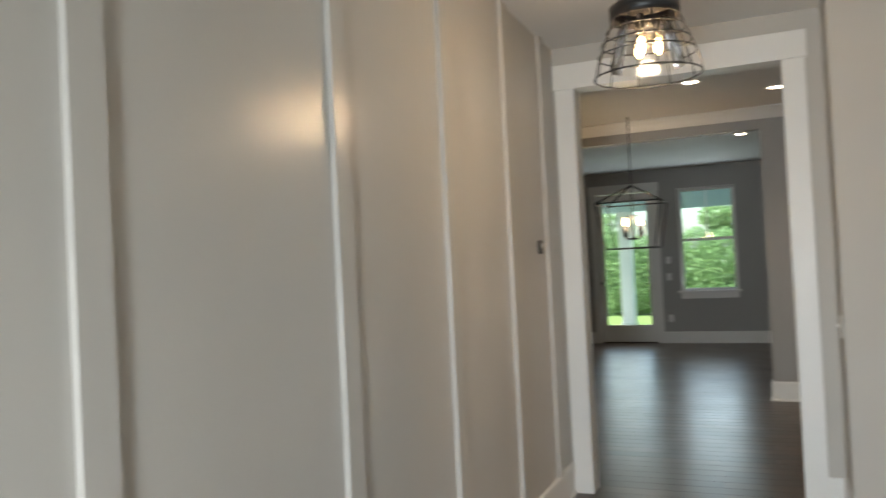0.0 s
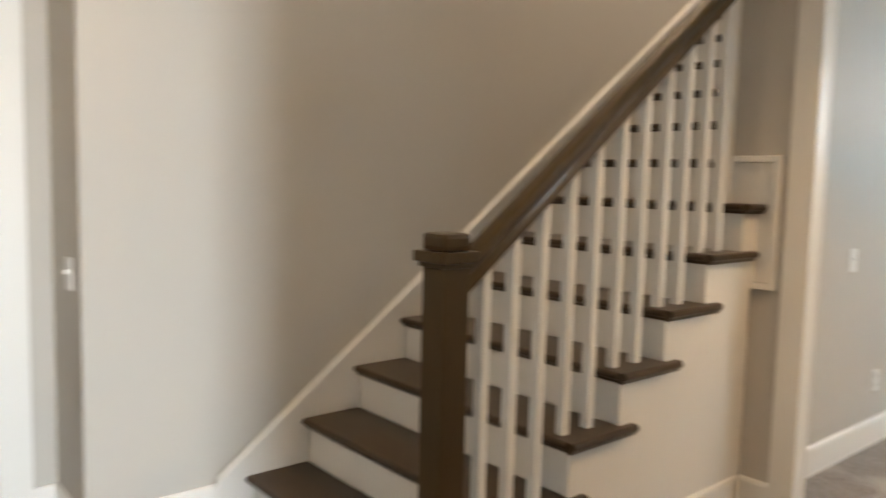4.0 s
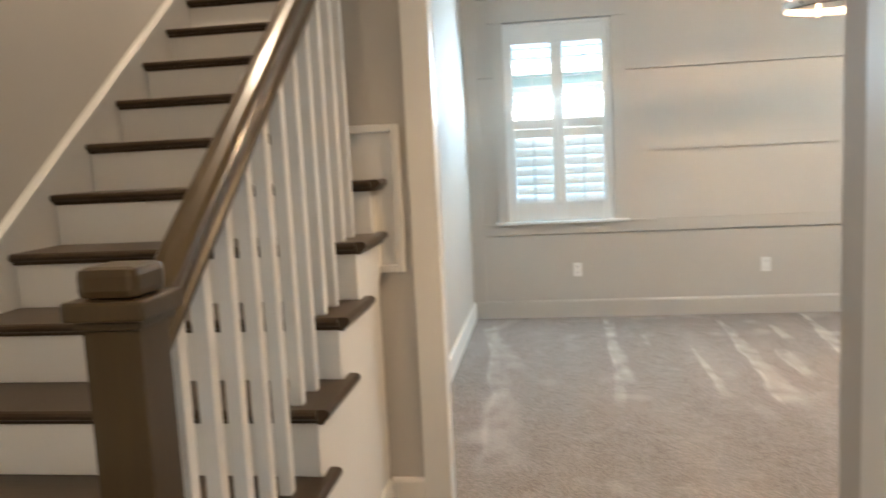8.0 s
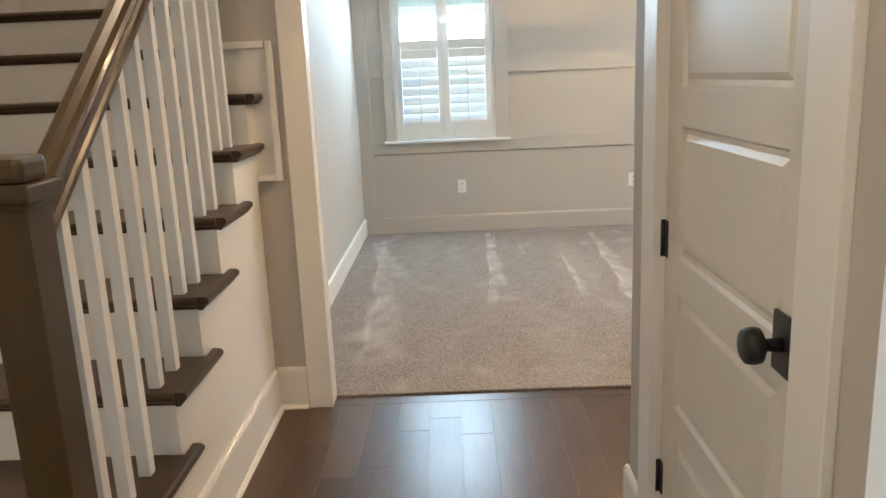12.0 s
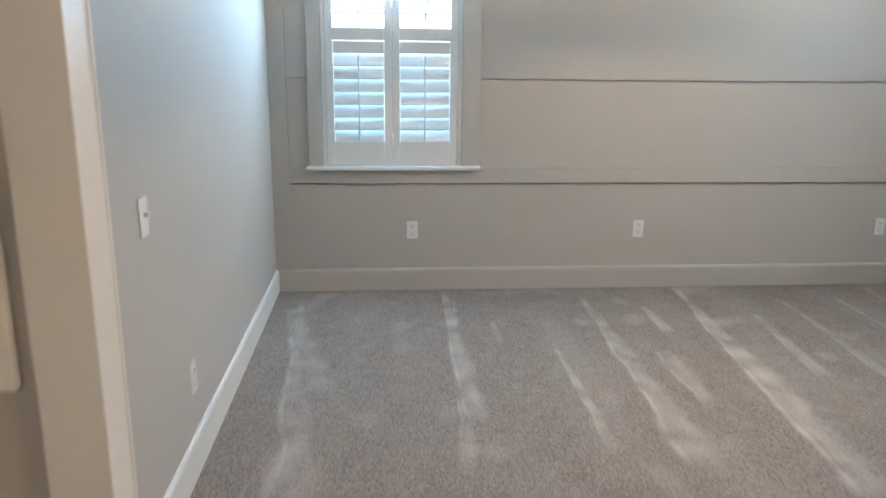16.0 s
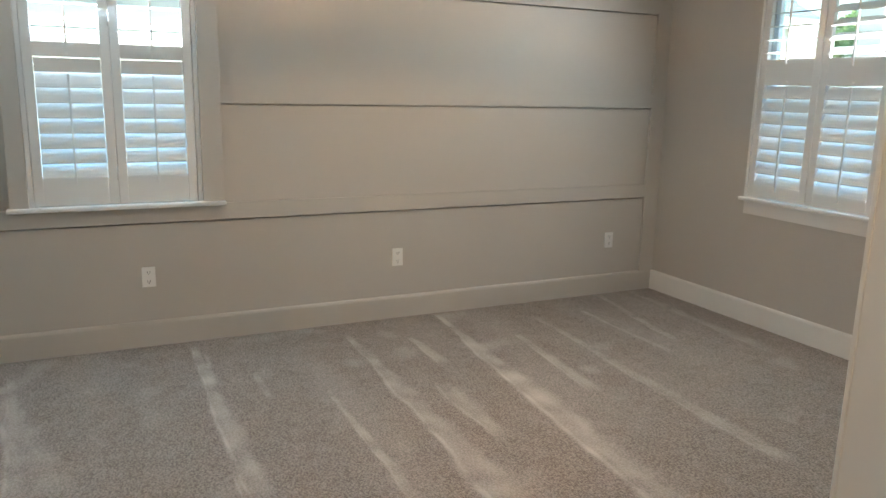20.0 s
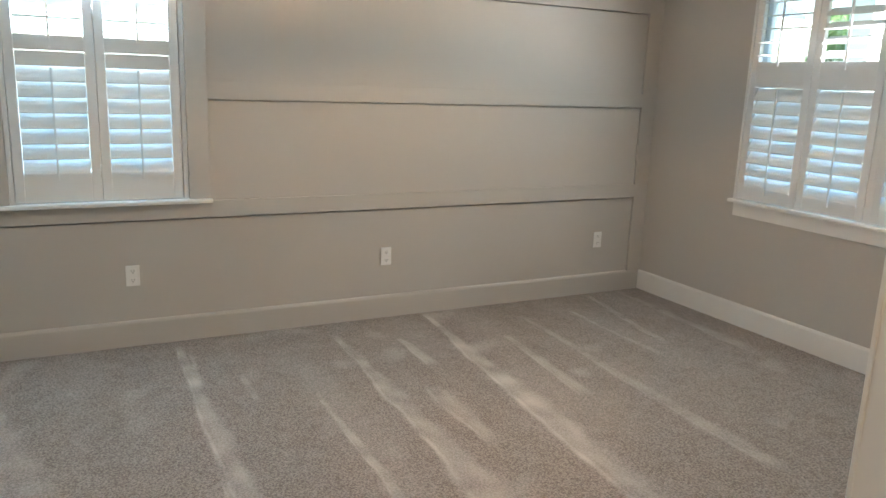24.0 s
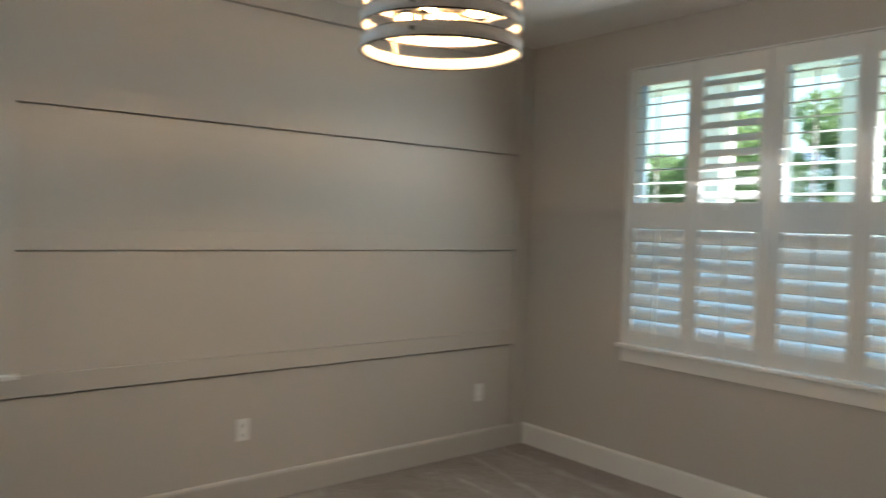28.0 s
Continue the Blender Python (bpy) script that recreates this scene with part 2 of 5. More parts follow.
def tube(points, radius, sides=8, closed=False):
    """A round rod along points."""
    bm = bmesh.new()
    pts = [Vector(p) for p in points]
    n = len(pts)
    rings = []
    for i, p in enumerate(pts):
        a = pts[(i - 1) % n] if closed or i else pts[0]
        b = pts[(i + 1) % n] if closed or i < n - 1 else pts[-1]
        d = (b - a).normalized()
        u = d.orthogonal().normalized() if abs(d.z) > 0.99 else d.cross(Vector((0, 0, 1))).normalized()
        w = d.cross(u).normalized()
        rings.append([bm.verts.new(p + radius * (math.cos(t) * u + math.sin(t) * w)) for t in (2 * math.pi * k / sides for k in range(sides))])
    for a, b in list(zip(rings, rings[1:])) + ([(rings[-1], rings[0])] if closed else []):
        for k in range(sides):
            bm.faces.new((a[k], a[(k + 1) % sides], b[(k + 1) % sides], b[k]))
    if not closed:
        bm.faces.new(rings[0])
        bm.faces.new(rings[-1][::-1])
    bmesh.ops.recalc_face_normals(bm, faces=bm.faces)
    for f in bm.faces:
        f.smooth = True
    return bm


def ring(radius, z, thick, steps=40):
    return tube([(radius * math.cos(2 * math.pi * i / steps), radius * math.sin(2 * math.pi * i / steps), z) for i in range(steps)], thick, 6, True)


def moved(bm, m):
    bm.transform(m)
    return bm


def joined(*bms):
    me = bpy.data.meshes.new("join")
    out = bmesh.new()
    for b in bms:
        b.to_mesh(me)
        out.from_mesh(me)
        b.free()
    bpy.data.meshes.remove(me)
    return out


def mesh_of(name, bm, mat):
    me = bpy.data.meshes.new(name)
    bm.to_mesh(me)
    bm.free()
    me.materials.append(mat)
    return me


def part(name, bm, mat, parent, label=""):
    ob = new(name, mesh_of(name, bm, mat))
    ob.parent = parent
    return tagged(ob, label)


def thing(name, label, category, at=(0, 0, 0), rz=0, group="", kind=""):
    e = new(name)
    e.empty_display_size = 0.1
    e.matrix_basis = pose(*at, 0, 0, rz)
    return tagged(e, label, category, group, kind)


def structure(name, bm, mat, label, category):
    return tagged(new(name, mesh_of(name, bm, mat)), label, category, "", "structure")


def wall(name, axis, a, b, u0, u1, z0, z1, mat, label, openings=()):
    """A wall slab from a to b across its axis, from u0 to u1 along it, with openings (u0, u1, z0, z1) that go through it."""
    us = sorted({u0, u1, *(v for o in openings for v in o[:2])})
    zs = sorted({z0, z1, *(v for o in openings for v in o[2:])})
    full = {}
    for i in range(len(us) - 1):
        for j in range(len(zs) - 1):
            cu, cz = (us[i] + us[i + 1]) / 2, (zs[j] + zs[j + 1]) / 2
            full[i, j] = not any(o[0] < cu < o[1] and o[2] < cz < o[3] for o in openings)
    bm = bmesh.new()
    seen = {}

    def v(w, u, z):
        k = (w, u, z)
        if k not in seen:
            seen[k] = bm.verts.new((w, u, z) if axis == "x" else (u, w, z))
        return seen[k]

    for (i, j), on in full.items():
        if not on:
            continue
        p, q, r, s = us[i], us[i + 1], zs[j], zs[j + 1]
        for w in (a, b):
            bm.faces.new((v(w, p, r), v(w, q, r), v(w, q, s), v(w, p, s)))
        for di, dj, e, f in ((-1, 0, (p, r), (p, s)), (1, 0, (q, r), (q, s)), (0, -1, (p, r), (q, r)), (0, 1, (p, s), (q, s))):
            if not full.get((i + di, j + dj), False):
                bm.faces.new((v(a, *e), v(b, *e), v(b, *f), v(a, *f)))
    bmesh.ops.recalc_face_normals(bm, faces=bm.faces)
    return structure(name, bm, mat, label, "wall")


def base_profile(h=0.184, t=0.016, shoe=True):
    p = [(0, 0), (0, h), (t * 0.45, h), (t * 0.8, h - 0.006), (t, h - 0.016)]
    if shoe:
        p += [(t, 0.019), (t + 0.008, 0.016), (t + 0.013, 0.008), (t + 0.013, 0)]
    else:
        p += [(t, 0)]
    return p


def baseboard(axis, face, sign, u0, u1, label="white painted baseboard with a shoe mould", shoe=True, h=0.184):
    """A baseboard on the wall face across an axis; sign is the way that it stands out."""
    prof = [(face + sign * d, z) for d, z in base_profile(h, shoe=shoe)]
    bm = solid(prof, "y" if axis == "x" else "x", u0, u1)
    return structure("baseboard", bm, TRIM, label, "baseboard")


def plate(name, label, category, at, rz, slots):
    """A wall plate that faces +y before its turn, with small parts on it."""
    e = thing(name, label, category, at, rz)
    part("cover_plate", boxes((-0.036, 0.036, 0, 0.006, -0.058, 0.058), bevel=0.002), PLASTIC, e)
    if slots == "outlet":
        for z in (0.026, -0.026):
            o = part("receptacle", boxes((-0.017, 0.017, 0.006, 0.0085, z - 0.0155, z + 0.0155), bevel=0.001), PLASTIC, e)
            # raised black blocks paint the shade of the slot holes
            part("slots", boxes((-0.008, -0.0055, 0.0086, 0.0095, z - 0.002, z + 0.008), (0.0055, 0.008, 0.0086, 0.0095, z - 0.002, z + 0.008), (-0.0025, 0.0025, 0.0086, 0.0095, z - 0.011, z - 0.006)), SLOT_SHADE, o, "near-black blocks for the shade in the slots")
    elif slots == "switch":
        part("rocker", boxes((-0.0155, 0.0155, 0.006, 0.011, -0.033, 0.033), bevel=0.0015), PLASTIC, e)
    elif slots == "toggle":
        part("toggle", boxes((-0.005, 0.005, 0.006, 0.02, 0.0, 0.014), bevel=0.001), PLASTIC, e)
    return e

# ---- plan: the hall, the passage, the stairs, the carpeted room and the far room ----
H = 2.78
LEFT, ENDY = -1.03, 4.84
RETX, STAIRY = 0.495, 4.465
OW0, OW1 = 2.776, 2.856
EAST, SOUTH, NORTH = 6.432, -1.245, 3.260
INNER = 3.445
OPEN0, OPEN1 = 1.405, 3.024
DOORY = 1.955
FARY = 12.88

wall("wall_hall_left", "x", LEFT - 0.12, LEFT, -1.72, ENDY, 0, H, PANEL, "greige painted hall wall with battens")
wall("wall_hall_end", "y", ENDY, ENDY + 0.12, LEFT - 0.12, RETX + 0.12, 0, H, PAINT, "greige hall end wall with a cased opening", [(-0.909, 0.301, 0, 2.525)])
wall("wall_hall_return", "x", RETX, RETX + 0.12, STAIRY, ENDY, 0, 5.3, PAINT, "short greige return wall beside the opening")
wall("wall_stair", "y", STAIRY, STAIRY + 0.12, RETX + 0.12, 7.0, 0, 5.3, PAINT, "tall greige wall along the stairs")
wall("wall_closet_front", "y", DOORY - 0.12, DOORY, 0.60, 1.84, 0, H, PAINT, "greige closet wall with a panelled door", [(0.780, 1.568, 0, 2.09)])
wall("wall_closet_side", "x", 0.60, 0.72, -1.60, DOORY - 0.12, 0, H, PAINT, "plain greige wall of the entry")
wall("wall_nook", "x", 1.72, 1.84, 0.40, DOORY - 0.12, 0, H, PAINT, "plain greige wall beside the closet")
wall("wall_nook_end", "y", 0.28, 0.40, 1.72, OW0, 0, H, PAINT, "plain greige wall at the end of the nook")
wall("wall_entry", "y", -1.72, -1.60, LEFT, 0.72, 0, H, PAINT, "greige entry wall with a glazed door opening", [(-0.62, 0.20, 0.25, 2.2)])
wall("wall_room_west", "x", OW0, OW1, SOUTH, INNER, 0, H, PAINT, "greige wall with a wide cased opening", [(OPEN0, OPEN1, 0, 2.46)])
wall("wall_room_north", "y", NORTH, INNER, OW1, EAST + 0.14, 0, H, PAINT, "plain greige room wall beside the stairs")
wall("wall_stair_inner", "y", INNER - 0.11, INNER, OW0, 7.0, H, 5.3, PAINT, "upper greige wall of the stairwell")
wall("wall_room_east", "x", EAST + 0.040, EAST + 0.14, SOUTH - 0.14, NORTH, 0, H, RAILED, "greige wall with painted rails and a shuttered window", [(2.070, 2.932, 0.835, 2.447)])
wall("wall_room_south", "y", SOUTH - 0.14, SOUTH, OW0, EAST, 0, H, PAINT, "greige wall with a wide shuttered window", [(3.737, 5.560, 0.838, 2.505)])
# unseen wall; its opening is made up to hold the stairwell fill lamp
wall("wall_stair_top", "x", 7.0, 7.12, INNER - 0.11, STAIRY + 0.12, 0, 5.3, PAINT, "plain greige wall at the top of the stairs", [(3.5, 4.3, 4.2, 5.1)])
wall("wall_stair_upper_front", "y", 3.10, 3.22, RETX - 0.4, OW0 + 0.2, H + 0.02, 5.3, PAINT, "plain upper wall of the stairwell")
wall("wall_stair_upper_west", "x", RETX - 0.4, RETX - 0.28, 3.22, STAIRY + 0.12, H + 0.02, 5.3, PAINT, "plain upper wall over the hall")
wall("wall_under_stair", "x", 6.6, 6.7, INNER, STAIRY, 0, H, PAINT, "plain wall under the stairs")

structure("ceiling_hall", boxes((LEFT - 0.12, RETX - 0.1, 1.8, ENDY + 0.12, H, H + 0.15), (LEFT - 0.12, OW1, -1.72, 1.8, H, H + 0.15), (RETX - 0.1, OW1, 1.8, 3.22, H, H + 0.15), (RETX - 0.1, RETX, STAIRY, ENDY + 0.12, H, H + 0.15)), CEIL, "smooth white painted hall ceiling", "ceiling")
structure("ceiling_room", boxes((OW1, EAST + 0.14, SOUTH - 0.14, NORTH, H, H + 0.15)), CEIL, "smooth white painted room ceiling", "ceiling")
structure("ceiling_stairwell", boxes((RETX - 0.4, 7.12, 3.10, STAIRY + 0.12, 5.3, 5.4)), CEIL, "white painted stairwell ceiling", "ceiling")

# far room
wall("wall_far_pier", "y", 8.07, 8.20, 0.145, 3.90, 0, 2.612, FARPAINT, "grey painted wall pier")
structure("far_header", boxes((-4.0, 3.90, 8.07, 8.20, 2.612, H + 0.045)), FARPAINT, "grey painted header across the far room", "wall")
wall("wall_far", "y", FARY, FARY + 0.14, -4.0, 3.9, 0, 2.9, FARPAINT, "grey wall with a glazed door and a window", [(-2.45, -1.552, 0.0, 2.48), (-1.130, -0.300, 0.835, 2.468)])
wall("wall_far_left", "x", -4.12, -4.0, ENDY + 0.12, FARY + 0.14, 0, 2.9, FARPAINT, "plain grey wall of the far room")
wall("wall_far_right", "x", 3.9, 4.02, ENDY + 0.12, FARY + 0.14, 0, 2.9, FARPAINT, "plain grey wall of the far room")
wall("wall_far_near_left", "y", ENDY, ENDY + 0.12, -4.12, LEFT - 0.12, 0, 2.9, FARPAINT, "plain grey wall of the far room")
wall("wall_far_near_right", "y", ENDY, ENDY + 0.12, RETX + 0.12, 4.02, 0, 2.9, FARPAINT, "plain grey wall of the far room")
structure("ceiling_far_near", boxes((-4.12, 4.02, ENDY + 0.12, 8.07, H + 0.03, H + 0.18)), CEIL, "white painted kitchen ceiling", "ceiling")
structure("ceiling_far", boxes((-4.12, 4.02, 8.20, FARY + 0.14, H + 0.045, H + 0.2)), CEIL, "white painted far room ceiling", "ceiling")
crown = [(8.07, H - 0.075), (8.07, H + 0.03), (7.96, H + 0.03), (7.96, H + 0.018), (7.985, H + 0.005), (8.02, H - 0.02), (8.045, H - 0.05), (8.058, H - 0.075)]
structure("trim_crown", solid(crown, "x", -4.0, 3.9), TRIM, "white crown moulding along the header", "moulding")

# baseboards
baseboard("x", LEFT, 1, -1.60, ENDY)
baseboard("y", ENDY, -1, 0.407, RETX - 0.012)
baseboard("x", RETX, -1, STAIRY - 0.015, ENDY)
baseboard("y", STAIRY, -1, RETX - 0.0172, 0.975)
baseboard("x", OW0, -1, OPEN1 + 0.09, 3.240)
baseboard("x", OW0, -1, 0.40, OPEN0 - 0.105)
baseboard("y", DOORY, 1, 1.672, 1.8572)
baseboard("x", 1.84, 1, 0.40, DOORY + 0.015)
baseboard("y", DOORY, 1, 0.60, 0.674)
baseboard("y", NORTH, -1, OW1, EAST - 0.018, shoe=False, h=0.153)
baseboard("y", SOUTH, 1, OW1, EAST - 0.018, shoe=False, h=0.153)
baseboard("x", OW1, 1, SOUTH, OPEN0 - 0.105, shoe=False, h=0.153)
baseboard("x", OW1, 1, OPEN1 + 0.105, NORTH, shoe=False, h=0.153)
baseboard("y", 8.07, -1, 0.1278, 3.9)
baseboard("x", 0.145, -1, 8.055, 8.20)
baseboard("y", FARY, -1, -1.444, 3.9)
baseboard("y", FARY, -1, -4.0, -2.56)

# battens on the hall's left wall
for y in (0.25, 1.184, 2.130, 2.982, 3.795, 4.485):
    structure("trim_batten", boxes((LEFT, LEFT + 0.02, y, y + 0.09, 0.184, H), bevel=0.002), PANEL, "greige painted batten on the hall wall", "batten")


def cased_opening(name, axis, face, sign, u0, u1, top, width, head, label, over=0.0, thick=0.019):
    """Flat casing round an opening on one face of a wall: two legs and a head board."""
    e = thing(name, label, "door casing", kind="structure")
    lo, hi = sorted((face, face + sign * thick))
    lo2, hi2 = sorted((face, face + sign * (thick + 0.006)))
    for a, b in ((u0 - width, u0 + 0.002), (u1 - 0.002, u1 + width)):
        r = (lo, hi, a, b, 0, top) if axis == "x" else (a, b, lo, hi, 0, top)
        part("casing_leg", boxes(r, bevel=0.0025), TRIM, e)
    a, b = u0 - width - over, u1 + width + over
    r = (lo2, hi2, a, b, top, top + head) if axis == "x" else (a, b, lo2, hi2, top, top + head)
    part("casing_head", boxes(r, bevel=0.0025), TRIM, e)
    return e


def jamb(name, axis, a, b, u0, u1, top, label):
    """The boards that line an opening, 12 mm thick."""
    e = thing(name, label, "door jamb", kind="structure")
    t = 0.012
    rows = [(a, b, u0, u0 + t, 0, top), (a, b, u1 - t, u1, 0, top), (a, b, u0 + t, u1 - t, top - t, top)]
    for n, r in zip(("jamb_side", "jamb_side", "jamb_head"), rows):
        x0, x1, y0, y1, z0, z1 = r
        part(n, boxes(r if axis == "x" else (y0, y1, x0, x1, z0, z1), bevel=0.0015), TRIM, e)
    return e


cased_opening("trim_hall_opening", "y", ENDY, -1, -0.897, 0.289, 2.513, 0.118, 0.155, "white flat casing round the hall opening", over=0.012)
cased_opening("trim_hall_opening_far", "y", ENDY + 0.12, 1, -0.897, 0.289, 2.513, 0.118, 0.155, "white flat casing on the far side of the hall opening", over=0.012)
jamb("trim_hall_jamb", "y", ENDY - 0.001, ENDY + 0.121, -0.909, 0.301, 2.525, "white painted jamb of the hall opening")
cased_opening("trim_room_opening", "x", OW0, -1, OPEN0 + 0.012, OPEN1 - 0.012, 2.448, 0.100, 0.14, "white flat casing round the room opening", over=0.012)
cased_opening("trim_room_opening_inner", "x", OW1, 1, OPEN0 + 0.012, OPEN1 - 0.012, 2.448, 0.095, 0.14, "white flat casing on the room side of the opening", over=0.012, thick=0.011)
jamb("trim_room_jamb", "x", OW0 - 0.001, OW1 + 0.001, OPEN0, OPEN1, 2.46, "white painted jamb of the room opening")
cased_opening("trim_closet_opening", "y", DOORY, 1, 0.789, 1.559, 2.08, 0.112, 0.14, "white flat casing round the closet door", over=0.0)
jamb("trim_closet_jamb", "y", DOORY - 0.12, DOORY + 0.001, 0.780, 1.568, 2.09, "white painted jamb of the closet door")

# entry door glass behind the start of the walk
e = thing("door_entry", "white entry door frame with a tall clear pane", "door", kind="structure")
part("door_frame", boxes((-0.62, -0.56, -1.70, -1.62, 0.25, 2.2), (0.14, 0.20, -1.70, -1.62, 0.25, 2.2), (-0.56, 0.14, -1.70, -1.62, 0.25, 0.31), (-0.56, 0.14, -1.70, -1.62, 2.14, 2.2)), TRIM, e)
g = part("pane", boxes((-0.56, 0.14, -1.664, -1.658, 0.31, 2.14)), GLASS, e)
g.visible_shadow = False

# ---- closet door ----


def panel_door(at):
    """A five-panel door in the plane of the wall; x runs from the latch to the hinges."""
    d = thing("closet_door", "closed white five-panel closet door with black hardware", "door", at)
    w, h, t = 0.762, 2.06, 0.035
    st, tr, lo = 0.105, 0.11, 0.175
    core = boxes((0, st, -t, 0, 0, h), (w - st, w, -t, 0, 0, h), (st, w - st, -t, 0, 0, lo), (st, w - st, -t, 0, h - tr, h))
    spans = [(lo, 0.46), (0.546, 0.832), (0.918, 1.222), (1.308, 1.596), (1.682, h - tr)]
    for (_, z), (z2, _) in zip(spans, spans[1:]):
        box(core, st, w - st, -t, 0, z, z2)
    part("stiles_and_rails", core, DOORP, d)
    for z0, z1 in spans:
        bm = boxes((st, w - st, -t + 0.006, -0.0105, z0, z1), (st + 0.0295, w - st - 0.0295, -0.0105, -0.003, z0 + 0.0295, z1 - 0.0295))
        part("panel", bm, DOORP, d)
        a, b, o = st, w - st, 0.030
        m = bmesh.new()
        rows = [((a, z0), (b, z0), (b - o, z0 + o), (a + o, z0 + o)), ((b, z0), (b, z1), (b - o, z1 - o), (b - o, z0 + o)), ((b, z1), (a, z1), (a + o, z1 - o), (b - o, z1 - o)), ((a, z1), (a, z0), (a + o, z0 + o), (a + o, z1 - o))]
        for p in rows:
            hs = (0.0, 0.0, -0.0029, -0.0029)
            q = [(p[0][0] * 0.8 + p[3][0] * 0.2, -0.0092, p[0][1] * 0.8 + p[3][1] * 0.2), (p[1][0] * 0.8 + p[2][0] * 0.2, -0.0092, p[1][1] * 0.8 + p[2][1] * 0.2)]
            s = [(p[0][0] * 0.45 + p[3][0] * 0.55, -0.0100, p[0][1] * 0.45 + p[3][1] * 0.55), (p[1][0] * 0.45 + p[2][0] * 0.55, -0.0100, p[1][1] * 0.45 + p[2][1] * 0.55)]
            line = [[(p[0][0], -0.0005, p[0][1]), (p[1][0], -0.0005, p[1][1])], q, s, [(p[3][0], hs[3], p[3][1]), (p[2][0], hs[2], p[2][1])]]
            line = [[m.verts.new(c) for c in pr] for pr in line]
            for A, B in zip(line, line[1:]):
                m.faces.new((A[0], A[1], B[1], B[0]))
        bmesh.ops.recalc_face_normals(m, faces=m.faces)
        part("panel_mould", m, DOORP, d)
    kx, kz = 0.080, 0.917
    part("back_plate", boxes((kx - 0.034, kx + 0.034, 0, 0.008, kz - 0.05, kz + 0.05), bevel=0.003), BLACK, d, "square black back plate")
    kn = turned([(0, 0.0), (0.012, 0.0), (0.011, 0.012), (0.010, 0.022), (0.016, 0.028), (0.029, 0.034), (0.0305, 0.045), (0.029, 0.056), (0.024, 0.060), (0, 0.0605)], 28)
    part("knob", moved(kn, pose(kx, 0.008, kz, -90)), BLACK, d, "round black knob")
    for hz in (0.305, 0.945, 1.595):
        bm = joined(moved(turned([(0, -0.046), (0.0065, -0.046), (0.0065, 0.046), (0, 0.046)], 12), pose(w + 0.004, 0.006, hz)), boxes((w - 0.022, w + 0.002, -0.001, 0.003, hz - 0.045, hz + 0.045), (w + 0.006, w + 0.016, -0.001, 0.003, hz - 0.045, hz + 0.045)))
        part("hinge", bm, BLACK, d, "black butt hinge")
    return d


panel_door((0.7925, DOORY - 0.012, 0.012))

# ---- stairs ----
RISE, RUN, NOSE = 0.1905, 0.2553, 1.096
SL0 = RISE / RUN
stairs = thing("staircase", "straight staircase with dark treads and white risers", "staircase", (NOSE, 3.8, 0))


def local(bm):
    return moved(bm, pose(-NOSE, -3.8, 0))


for k in range(1, 16):
    x, z = NOSE + RUN * (k - 1), RISE * k
    past = x + 0.1 > OW0
    y0 = INNER if past else 3.193
    bm = bmesh.new()
    t = 0.028
    prof = [(x + 0.012, z), (x + 0.004, z - 0.004), (x, z - 0.012), (x + 0.003, z - 0.022), (x + 0.011, z - t), (x + 0.018, z - t), (x + 0.022, z - t - 0.012), (x + 0.034, z - t - 0.012), (x + 0.034, z - t), (x + RUN + 0.03, z - t), (x + RUN + 0.03, z)]
    tr = solid(prof, "y", y0 + (0.0 if past else 0.0342), STAIRY - 0.02)
    if not past:
        rp = [(y0 + 0.012, z), (y0 + 0.004, z - 0.004), (y0, z - 0.012), (y0 + 0.003, z - 0.022), (y0 + 0.011, z - t), (y0 + 0.02, z - t - 0.012), (y0 + 0.034, z - t - 0.012), (y0 + 0.034, z - 0.002), (y0 + 0.034, z)]
        tr = joined(tr, solid(rp, "x", x + 0.012, min(x + RUN + 0.098, OW0 - 0.002), 0.0))
    part("tread", local(tr), TREAD, stairs, "dark stained oak tread")
    part("riser", local(boxes((x + 0.034, x + 0.05, (y0 if past else 3.235), STAIRY - 0.02, z - RISE, z - 0.0285))), TRIM, stairs, "white painted riser")

zig = [(NOSE + 0.05, 0.0), (NOSE + 0.05, RISE - 0.0285)]
for k in range(2, 8):
    x = NOSE + RUN * (k - 1) + 0.049
    zig += [(x, RISE * (k - 1) - 0.0285), (x, RISE * k - 0.0285)]
zig = [p for p in zig if p[0] < OW0] + [(OW0 - 0.001, RISE * 7 - 0.0285), (OW0 - 0.001, 0.7375 * (OW0 - 1.424)), (1.424, 0.0)]
part("stringer", local(solid(zig, "y", 3.236, 3.27)), TRIM, stairs, "white open stringer face")
skirt = [(0.975, 0.0), (0.975, 0.18), (1.01, 0.215), (1.01 + RUN * 15, 0.215 + RISE * 15), (1.01 + RUN * 15, 0.0)]
part("skirt_board", local(solid(skirt, "y", STAIRY - 0.0195, STAIRY - 0.001)), TRIM, stairs, "white skirt board along the wall")
for lo, hi, out in ((0.195, 0.212, 0.034), (0.212, 0.236, 0.042), (0.236, 0.250, 0.030)):
    band = [(0.975, lo - 0.03), (0.975, hi - 0.03), (1.015, hi), (1.015 + RUN * 15, hi + RISE * 15), (1.015 + RUN * 15, lo + RISE * 15), (1.015, lo)]
    part("skirt_cap", local(solid(band, "y", STAIRY - out, STAIRY - 0.0196, 0.002)), TRIM, stairs, "white cap moulding on the skirt")
side = [(1.24, 0.0), (OW0 - 0.001, SL0 * (OW0 - 1.24) + 0.02), (OW0 - 0.001, 0.0)]
part("side_panel", local(solid(side, "y", 3.248, 3.30)), TRIM, stairs, "white panel under the stairs")
sb = solid([(3.248 - d, z) for d, z in base_profile()], "x", 1.22, OW0 - 0.03)
